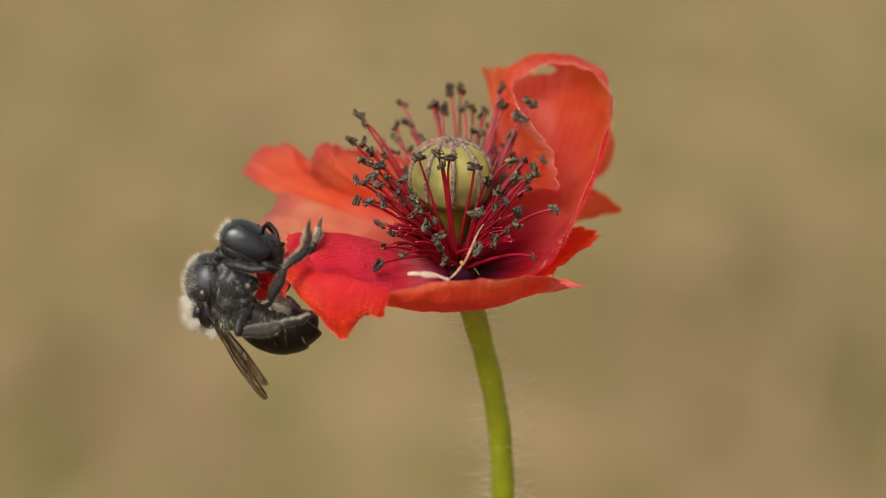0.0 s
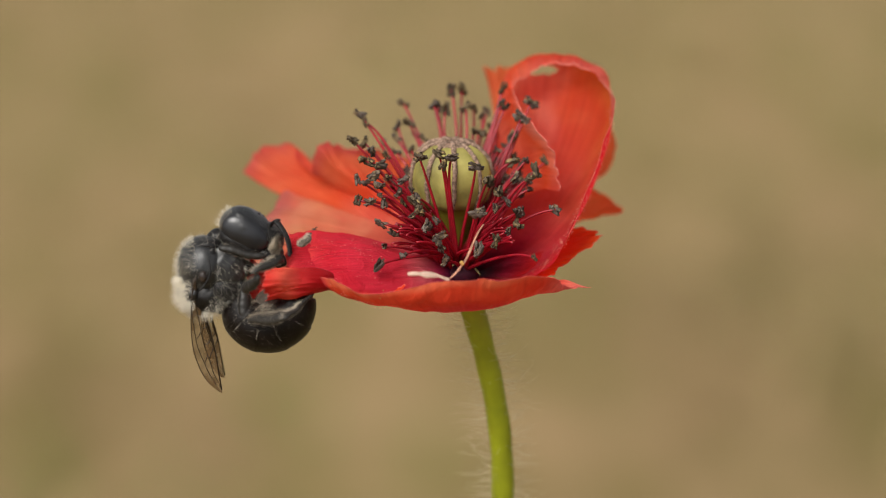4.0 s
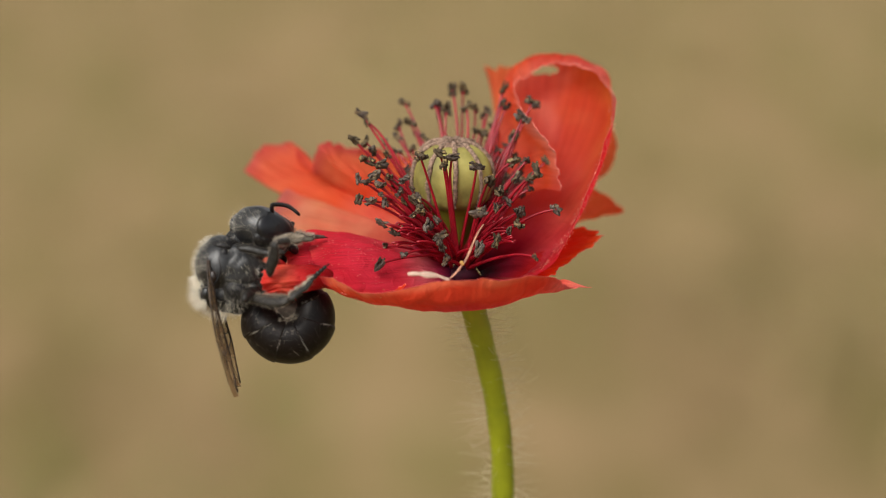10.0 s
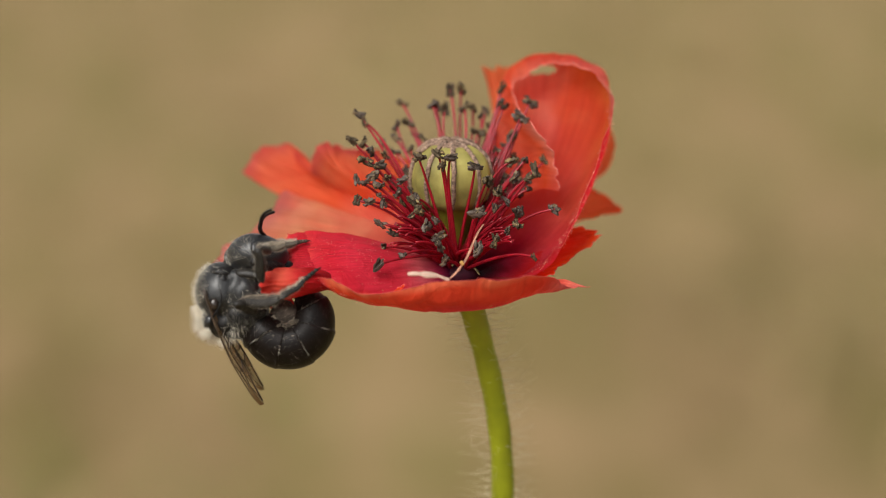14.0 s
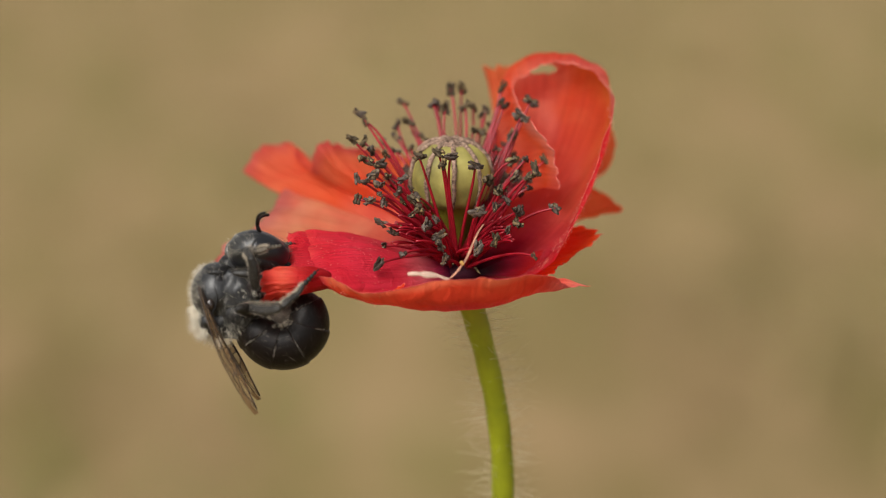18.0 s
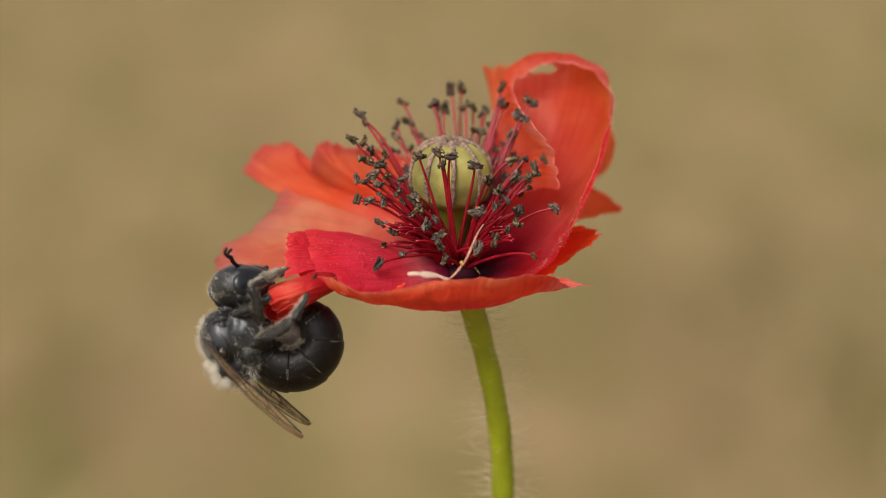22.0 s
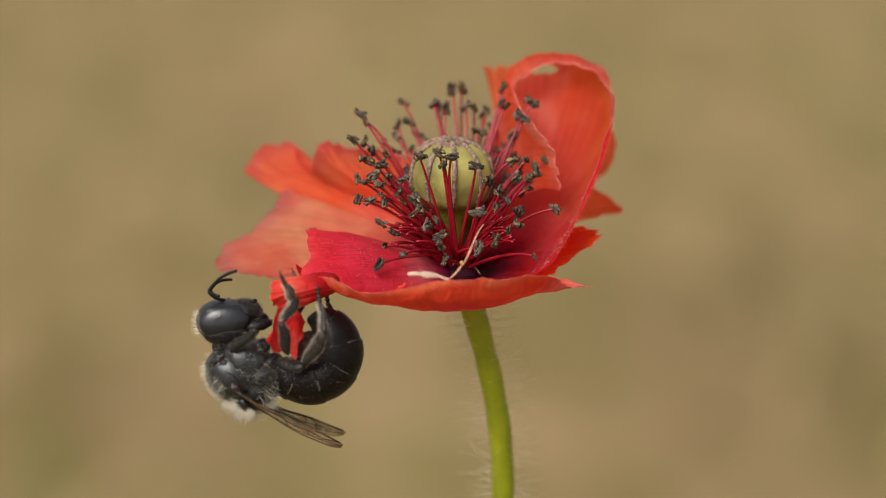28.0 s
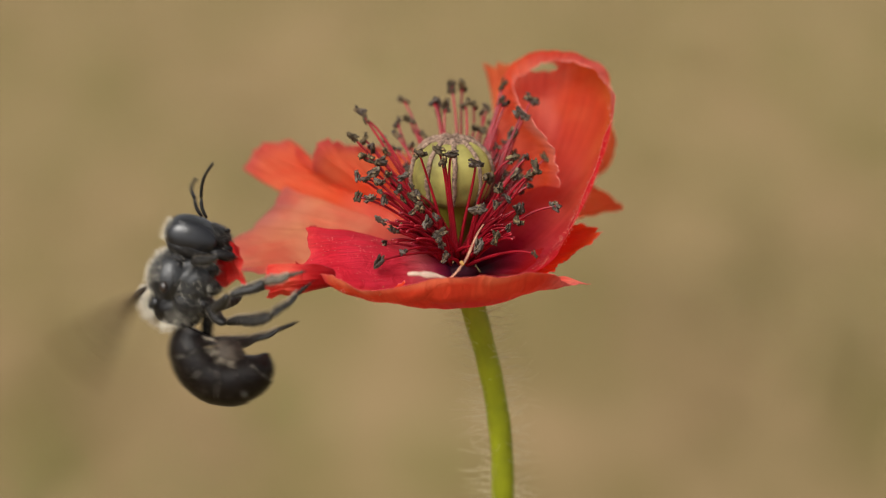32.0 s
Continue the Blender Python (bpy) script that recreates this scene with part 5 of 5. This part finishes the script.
def motions():
    walk(poppy, sway([(0, 0.06, 0.6), (0.5, -0.11, -0.5), (1, -0.10, 0.6), (1.5, -0.06, 1.1), (2, -0.55, -0.1), (2.5, -0.00, 0.7), (3, 0.26, 1.0), (3.5, -0.13, 1.2), (5.5, -0.14, 1.0), (6, 0.26, 1.4), (6.5, -0.07, 0.7), (7, -0.26, 0.5), (7.5, -0.08, -0.3), (8, -0.23, 0.1), (8.5, -0.37, 0.2), (9, -0.27, -0.4), (9.5, -0.35, 0.1), (10, -0.30, 0.6), (10.5, -0.20, -0.0), (11, -0.13, -0.1), (12, -0.15, -0.2), (13, 0.00, 0.0), (14, 0.00, 0.7), (14.5, 0.03, -0.0), (16.5, -0.10, -0.0), (17, -0.17, -0.6), (18, -0.07, -0.9), (18.5, 0.07, -0.5), (19, 0.00, 0.0), (19.5, -0.15, -0.2), (20, 0.02, -0.3), (20.5, 0.09, -1.1), (21, 0.08, -0.6), (21.5, 0.12, 0.2), (22, -0.02, -1.2), (22.5, 0.06, -1.6), (23, -0.22, -0.4), (23.5, 0.10, -0.2), (24, 0.01, 0.6), (25, 0.03, 0.1), (25.5, 0.06, -0.2), (27.5, -0.12, -0.7), (28, -0.16, -0.3), (29, -0.09, -0.3), (29.5, 0.39, -1.0), (30, -0.15, 0.5), (30.5, -0.06, 0.1), (31, 0.26, -0.2), (31.5, 0.42, 0.4), (31.8, 0.1, 0.0), (32, -0.15, -4.7)]))
    walk(petal_lobe, hinge([(0, 0, -0.6, 0), (1, 2, -0.57, 0), (2, 3, -0.55, 0), (2.35, 3, -0.55, 0), (2.55, 40, 0, 0.2), (2.7, 75, 0.8, 0.2), (3.0, 104, 2.3, 0.2), (32, 104, 2.3, 0.2)], LOBE_AT, (535, 470, -5), (692, 510, -7.9)))
    walk(petal_flap, swing([(0, 0, -165, 1.6, 0, 0), (2.35, 0, -165, 1.6, 0, 0), (2.55, 0, -110, 1.2, 0, 0), (2.75, 0, -50, 0.6, 0, 0), (3, 0, 0, 0, 4, 0), (6, 6, 0, 0, 4, 0), (7, 10, 0, 0, 4, 2), (8, 2, 0, 0, 2, 0), (12, 0, 0, 0, 0, -4), (14, 0, 0, 0, 0, 0), (18, 0, 0, 0, 0, 0), (19, 6, 0, 0, 2, 2), (21, 16, 0, 0, 10, 4), (23, 14, 0, 0, 16, 4), (25, 8, 0, 0, 22, 4), (28, 10, 0, 0, 16, 6), (31, 10, 0, 0, 14, 8), (31.7, 8, 0, 0, 10, 6), (32, 0, 0, 0, 6, 0)], FLAP_AT))
    walk(petal_corner, swing([(0, 0, 0, 0, 0, 0), (25.5, 0, 0, 0, 0, 0), (26.3, 0, 30, 1.0, 4, 4), (26.9, 0, 60, 2.4, 16, 2), (27.4, 0, 60, 4.5, 48, -6), (32, 0, 60, 4.5, 48, -6)], CORNER_AT))
    walk(bee, [(r[0], body_at(r[0])) for r in BODY])
    face = [(0, 440, 434, -28, 0), (0.5, 424, 410, -35, 0), (1, 440, 414, -40, 0), (1.5, 435, 430, -22, 0), (2, 414, 420, -24, 0), (2.5, 425, 408, -32, 0), (3, 438, 416, -30, 0), (5.5, 455, 400, -40, 15), (6, 463, 396, -44, 25), (7, 460, 412, -35, 8), (8, 457, 430, -24, 0), (9, 465, 412, -18, -10), (10, 465, 408, -24, -15), (11, 458, 402, -24, -15), (12, 430, 410, -18, -15), (13, 434, 441, -12, -20), (14, 456, 456, -14, -25), (17, 430, 455, -8, -20), (18, 457, 450, -20, -20), (19, 430, 480, -4, -15), (20, 424, 486, 0, -15), (21, 430, 500, 2, -12), (22, 428, 508, 4, -8), (23, 426, 527, 10, 0), (24, 425, 532, 9, 0), (25, 425, 532, 9, 0), (28, 402, 568, 7, 0), (29, 408, 568, 0, -15), (30, 412, 630, 11, 0), (31, 393, 650, 32, 0), (31.4, 371, 655, 30, 0), (31.6, 388, 651, 30, 0), (31.7, 391, 606, 15, 0), (31.8, 371, 527, 0, 0), (31.9, 358, 451, -8, 0), (32, 345, 422, -16, 0)]
    walk(head, on_bee(turned([(t, x, y, a, s, BEE_W, 44 if 8.5 < t < 22.5 else 0) for t, x, y, a, s in face])))
    # fore legs reach from the chest to the mouth
    reach = []
    for t, x, y, a, s in face:
        if t not in (31.4, 31.6, 31.7):
            _, bx, by, ba, _ = [q for q in BODY if q[0] == t][0]
            ca, sa, cb, sb = math.cos(radians(a)), math.sin(radians(a)), math.cos(radians(ba)), math.sin(radians(ba))
            reach.append((t, bx + 42 * cb + 14 * sb, by - 42 * sb + 14 * cb, x + 50 * ca + 22 * sa, y - 50 * sa + 22 * ca))
    for ob, side in zip(fore, (-1, 1)):
        walk(ob, segment(reach, BEE_W + 1.5 * side, 0, 0, 0, FORE, side))
    curl = [(0, 505, 515, 110, 209, 320), (0.5, 490, 520, 96, 199, 345), (1, 475, 522, 84, 189, 377), (1.5, 475, 520, 95, 199, 357), (2, 497, 543, 92, 194, 362), (3, 478, 538, 92, 184, 382), (6, 475, 520, 90, 179, 382), (7, 508, 557, 93, 160, 426), (8, 512, 560, 87, 170, 429), (9, 507, 555, 83, 165, 434), (10, 510, 555, 86, 165, 434), (11, 496, 548, 88, 170, 429), (12, 500, 552, 84, 168, 432), (13, 508, 563, 84, 170, 432), (14, 508, 563, 88, 172, 432), (17, 509, 566, 90, 172, 432), (18, 499, 565, 87, 172, 432), (19, 508, 582, 89, 175, 434), (20, 500, 586, 90, 175, 434), (21, 511, 600, 96, 180, 448), (22, 515, 598, 94, 180, 448), (23, 520, 606, 93, 185, 448), (24, 527, 606, 97, 188, 448), (25, 530, 612, 98, 192, 448), (28, 546, 618, 96, 206, 455), (29, 524, 624, 93, 201, 460), (30, 534, 632, 90, 211, 485), (31, 544, 636, 95, 211, 485), (31.6, 579, 637, 93, 201, 475), (31.7, 584, 637, 95, 196, 465), (31.8, 504, 628, 103, 200, 418), (31.9, 448, 618, 105, 178, 366), (32, 409, 607, 111, 163, 345)]
    for k, plate in enumerate(plates):
        walk(plate, abdomen(curl, k))
    walk(belly, inside(curl))
    folded = [(0, 362, 535, 460, 708, -75), (0.5, 350, 530, 430, 685, -75), (1, 338, 498, 380, 675, -75), (2, 365, 520, 437, 708, -62), (3, 341, 498, 370, 703, -55), (6, 382, 452, 355, 663, -35), (7, 365, 495, 400, 700, -72), (8, 369, 508, 448, 715, -72), (9, 367, 482, 425, 700, -72), (10, 368, 460, 418, 705, -72), (11, 359, 452, 392, 685, -72), (12, 352, 472, 422, 715, -72), (13, 357, 500, 448, 712, -72), (14, 360, 512, 455, 715, -72), (17, 352, 522, 465, 725, -66), (18, 352, 507, 452, 730, -66), (19, 357, 568, 498, 758, -66), (20, 354, 570, 487, 760, -66), (21, 362, 605, 515, 775, -66), (22, 360, 600, 535, 775, -66), (23, 378, 637, 560, 778, -66), (24, 388, 648, 560, 790, -66), (25, 392, 648, 555, 792, -66), (28, 415, 688, 595, 795, -70), (29, 402, 698, 565, 812, -70), (30, 437, 753, 660, 785, -70), (31, 447, 762, 665, 780, -70), (31.4, 470, 750, 650, 795, -70)]
    walk(wings[0], segment(folded + beats(0, 0), BEE_W - 1.9, length=WING_NEAR))
    under = []
    for t, x0, y0, x1, y1, _ in folded:     # the far wing lies almost behind the near one
        a, c = ((9, 4), (2, -22)) if t < 18.5 else ((30, 14), (8, -20))
        under.append((t, x0 + a[0], y0 + a[1], x1 + c[0], y1 + c[1]))
    walk(wings[1], segment(under + beats(12, -4), BEE_W + 1.6, turn=-62, length=WING_FAR))
    hind_shank = [(0, 422, 592, 498, 578), (1, 430, 583, 505, 560), (2, 478, 585, 555, 566), (3, 435, 585, 507, 568), (6, 458, 548, 530, 570), (7, 462, 577, 532, 558), (8, 455, 553, 540, 545), (9, 432, 545, 512, 541), (10, 435, 530, 512, 532), (11, 420, 520, 497, 532), (12, 420, 540, 499, 542), (13, 424, 546, 498, 540), (14, 420, 537, 496, 530), (17, 425, 546, 500, 543), (18, 424, 546, 499, 545), (19, 438, 575, 508, 546), (20, 430, 572, 500, 551), (21, 436, 598, 506, 566), (22, 450, 608, 520, 567)]
    hind_shank += [(23, 465, 626, 526, 580), (24, 480, 650, 542, 590), (25, 484, 645, 546, 590), (28, 538, 648, 575, 590), (29, 518, 658, 555, 596), (30, 533, 682, 553, 596), (31, 518, 682, 550, 590), (31.7, 540, 650, 560, 580), (31.8, 470, 610, 540, 560), (31.9, 410, 580, 490, 540), (32, 400, 572, 482, 560)]
    hind_foot = [(0, 498, 578, 572, 552), (1, 505, 560, 548, 528), (2, 555, 566, 590, 548), (3, 507, 568, 552, 534), (6, 530, 570, 562, 538), (7, 532, 558, 582, 504), (8, 540, 545, 578, 455), (9, 512, 541, 570, 476), (10, 512, 532, 576, 472), (11, 497, 532, 570, 485), (12, 499, 542, 570, 487), (13, 498, 540, 564, 482), (14, 496, 530, 560, 478), (17, 500, 543, 558, 482), (18, 499, 545, 558, 482), (19, 508, 546, 556, 482), (20, 500, 551, 556, 485), (21, 506, 566, 552, 490)]
    hind_foot += [(22, 520, 567, 556, 490), (23, 526, 580, 554, 497), (24, 542, 590, 556, 500), (25, 546, 590, 560, 505), (28, 575, 590, 560, 508), (29, 555, 596, 556, 508), (30, 553, 596, 556, 508), (31, 550, 590, 552, 503), (31.7, 560, 580, 556, 500), (31.8, 540, 560, 556, 500), (31.9, 490, 540, 545, 500), (32, 482, 560, 550, 500)]
    mid_thigh = [(0, 478, 535, 503, 478), (1, 440, 525, 470, 505), (2, 455, 520, 508, 512), (3, 446, 528, 475, 495), (6, 430, 485, 470, 469), (7, 478, 535, 495, 490), (8, 475, 525, 498, 490), (9, 478, 500, 470, 455), (10, 478, 490, 488, 432), (11, 475, 490, 488, 430), (12, 465, 500, 468, 435), (13, 465, 505, 462, 437), (14, 465, 500, 457, 442), (17, 470, 505, 457, 445), (18, 455, 515, 445, 455), (19, 470, 535, 450, 485), (20, 460, 540, 440, 480)]
    mid_thigh += [(21, 460, 560, 440, 502), (22, 465, 570, 445, 510), (23, 400, 556, 455, 536), (24, 405, 562, 465, 546), (25, 412, 562, 462, 552), (28, 510, 628, 500, 572), (29, 508, 638, 494, 580), (30, 508, 655, 486, 602), (31, 512, 672, 482, 640), (31.7, 490, 620, 480, 580), (31.8, 400, 570, 450, 550), (31.9, 380, 560, 410, 540), (32, 378, 552, 406, 525)]
    mid_shank = [(0, 503, 478, 543, 436), (1, 470, 505, 517, 478), (2, 508, 512, 562, 474), (3, 475, 495, 522, 470), (6, 470, 469, 525, 437), (7, 495, 490, 500, 455), (8, 498, 490, 502, 452), (9, 470, 455, 485, 435), (10, 488, 432, 505, 424), (11, 488, 430, 503, 423), (12, 468, 435, 492, 432), (13, 462, 437, 480, 430), (14, 457, 442, 472, 440), (17, 457, 445, 472, 443), (18, 445, 455, 432, 446), (19, 450, 485, 472, 480), (20, 440, 480, 452, 476)]
    mid_shank += [(21, 440, 502, 455, 499), (22, 445, 510, 462, 496), (23, 455, 536, 490, 502), (24, 465, 546, 488, 512), (25, 462, 552, 500, 522), (28, 500, 572, 521, 532), (29, 494, 580, 516, 550), (30, 486, 602, 492, 570), (31, 482, 640, 490, 592), (31.7, 480, 580, 490, 550), (31.8, 450, 550, 490, 520), (31.9, 410, 540, 470, 510), (32, 406, 525, 468, 501)]
    mid_foot = [(0, 543, 436, 550, 394), (1, 517, 478, 546, 438), (2, 562, 474, 572, 434), (3, 522, 470, 538, 434), (6, 525, 437, 560, 428), (7, 500, 455, 550, 442), (8, 502, 452, 552, 437), (9, 485, 435, 545, 405), (10, 505, 424, 556, 425), (11, 503, 423, 547, 416), (12, 492, 432, 537, 435), (13, 480, 430, 526, 425), (14, 472, 440, 526, 432), (17, 472, 443, 526, 440), (18, 432, 446, 500, 436), (19, 472, 480, 536, 456), (20, 452, 476, 522, 470)]
    mid_foot += [(21, 455, 499, 530, 481), (22, 462, 496, 512, 475), (23, 490, 502, 502, 475), (24, 488, 512, 494, 490), (25, 500, 522, 506, 485), (28, 521, 532, 500, 486), (29, 516, 550, 498, 486), (30, 492, 570, 491, 504), (31, 490, 592, 484, 520), (31.7, 490, 550, 490, 510), (31.8, 490, 520, 500, 500), (31.9, 470, 510, 520, 490), (32, 468, 501, 536, 482)]
    for legs, w, dx, out in ((legs_near, BEE_W - 1.7, 0, -1), (legs_far, BEE_W + 1.7, 16, 1)):
        dy, ends, knees = (-5 if dx else 0), {}, {}
        if dx:      # the far hind leg trails below at take-off
            hind_shank = [q for q in hind_shank if q[0] < 31.75] + [(31.8, 440, 640, 520, 600), (31.9, 400, 620, 470, 590), (32, 352, 612, 425, 610)]
            hind_foot = [q for q in hind_foot if q[0] < 31.75] + [(31.8, 520, 600, 556, 530), (31.9, 470, 590, 540, 550), (32, 425, 610, 510, 576)]
        thigh = []
        for t, x0, y0, _, _ in hind_shank:
            hip = body_at(t) @ Vector((-0.0012, 0.0009 * out, -0.0016)) - MIDDLE
            hx, hy = 784 + hip.dot(RIGHT) * 1000 * UNIT, 441 - hip.dot(UP) * 1000 * UNIT
            thigh.append((t, hx - dx, hy - dy, x0, y0))
        walk(legs["hind_thigh"], segment(thigh, BEE_W + 0.9 * out, dx, dy, 0, THIGH_HIND, out))
        walk(legs["hind_shank"], segment(hind_shank, w, dx, dy, 0, SHANK_HIND, out, ends))
        walk(legs["hind_foot"], segment(hind_foot, ends, dx, dy, 0, FOOT_HIND, -out))
        walk(legs["mid_thigh"], segment(mid_thigh, w if dx else w - 1.5, dx, dy, 0, THIGH_MID, out, ends))
        walk(legs["mid_shank"], segment(mid_shank, ends, dx, dy, 0, SHANK_MID, -out, knees))
        walk(legs["mid_foot"], segment(mid_foot, knees, dx, dy, 0, FOOT_MID, out))
    scape = [(0, 465, 420, 475, 395), (1, 468, 388, 475, 364), (2, 448, 400, 462, 388), (3, 468, 408, 478, 393), (6, 515, 392, 537, 402), (7, 488, 405, 508, 400), (8, 478, 408, 490, 396), (9, 487, 392, 485, 366), (10, 490, 388, 482, 362), (11, 482, 374, 475, 352), (12, 448, 374, 443, 353), (13, 446, 398, 440, 380), (14, 470, 417, 461, 400), (17, 430, 418, 420, 404), (18, 472, 422, 456, 398), (19, 445, 452, 425, 427), (20, 432, 452, 415, 430)]
    scape += [(21, 440, 466, 422, 440), (22, 426, 472, 410, 456), (23, 455, 484, 460, 465), (24, 443, 492, 440, 468), (25, 440, 487, 437, 467), (28, 398, 532, 370, 516), (29, 420, 532, 393, 502), (30, 405, 602, 378, 588), (31, 365, 632, 352, 606), (31.6, 350, 630, 335, 605), (31.8, 370, 495, 362, 475), (31.9, 368, 405, 362, 380), (32, 366, 386, 356, 350)]
    feeler = [(0, 475, 395, 495, 436), (1, 475, 364, 516, 415), (2, 462, 388, 512, 433), (3, 478, 393, 504, 455), (6, 537, 402, 556, 466), (7, 508, 400, 530, 445), (8, 490, 396, 515, 440), (9, 485, 366, 536, 396), (10, 482, 362, 528, 378), (11, 475, 352, 521, 362), (12, 443, 353, 500, 358), (13, 440, 380, 488, 362), (14, 461, 400, 483, 373), (17, 420, 404, 428, 360), (18, 456, 398, 473, 378), (19, 425, 427, 429, 402), (20, 415, 430, 431, 402)]
    feeler += [(21, 422, 440, 428, 424), (22, 410, 456, 406, 440), (23, 460, 465, 512, 480), (24, 440, 468, 514, 478), (25, 437, 467, 512, 470), (28, 370, 516, 420, 480), (29, 393, 502, 421, 477), (30, 378, 588, 428, 550), (31, 352, 606, 396, 555), (31.6, 335, 605, 315, 575), (31.8, 362, 475, 355, 440), (31.9, 362, 380, 372, 340), (32, 356, 350, 379, 291)]
    far = {23: (445, 482, 424, 474, 484, 491), 24: (440, 492, 418, 487, 475, 508), 25: (438, 490, 416, 486, 472, 506), 28: (388, 524, 370, 514, 406, 496), 30: (400, 598, 384, 586, 414, 569), 31: (366, 634, 350, 612, 380, 575), 32: (358, 384, 344, 350, 343, 315)}
    scape_far = [(t, *(far[t][:4] if t in far else (x0 - 1, y0 + 1, x1 - 1, y1 + 1) if 8.5 < t < 22.5 else (x0 - 5, y0 + 4, x1 - 4, y1 + 3))) for t, x0, y0, x1, y1 in scape]
    feeler_far = [(t, *(far[t][2:] if t in far else (x0 - 1, y0 + 1, x1 - 1, y1 + 2) if 8.5 < t < 22.5 else (x0 - 4, y0 + 3, x1 - 8, y1 + 9))) for t, x0, y0, x1, y1 in feeler]
    for k in (0, 1):
        tips = {}
        walk(scapes[k], segment((scape, scape_far)[k], BEE_W - 0.8 + 1.6 * k, 0, 0, 0, SCAPE, 2 * k - 1, tips))
        walk(feelers[k], segment((feeler, feeler_far)[k], tips, 0, 0, 0, FEELER, 2 * k - 1))
    walk(fragment, turned([(t, x, y, a, 0, BEE_W + (-1.5 if 27 < t < 31.7 else 0.2)) for t, x, y, a in [(0, 482, 505, 0), (1, 462, 488, 0), (2, 472, 485, 0), (3, 458, 490, 0), (6, 480, 492, 0), (7, 482, 510, 10), (8, 490, 495, 10), (9, 492, 500, 10), (10, 490, 500, 10), (11, 480, 495, 10), (12, 478, 498, 10), (13, 486, 500, 10), (14, 486, 505, 10), (17, 480, 512, 10), (18, 475, 512, 10), (19, 480, 535, 20), (20, 475, 540, 20), (21, 478, 560, 30), (22, 492, 558, 0), (23, 502, 560, -20), (24, 510, 572, -20), (25, 512, 576, -20), (28, 508, 588, -15), (29, 494, 606, -10), (30, 478, 642, 0), (31, 440, 612, 40), (31.6, 436, 612, 40), (31.7, 432, 590, 40), (31.8, 428, 520, 30), (31.9, 420, 482, 20), (32, 402, 468, 10)]]))


motions()
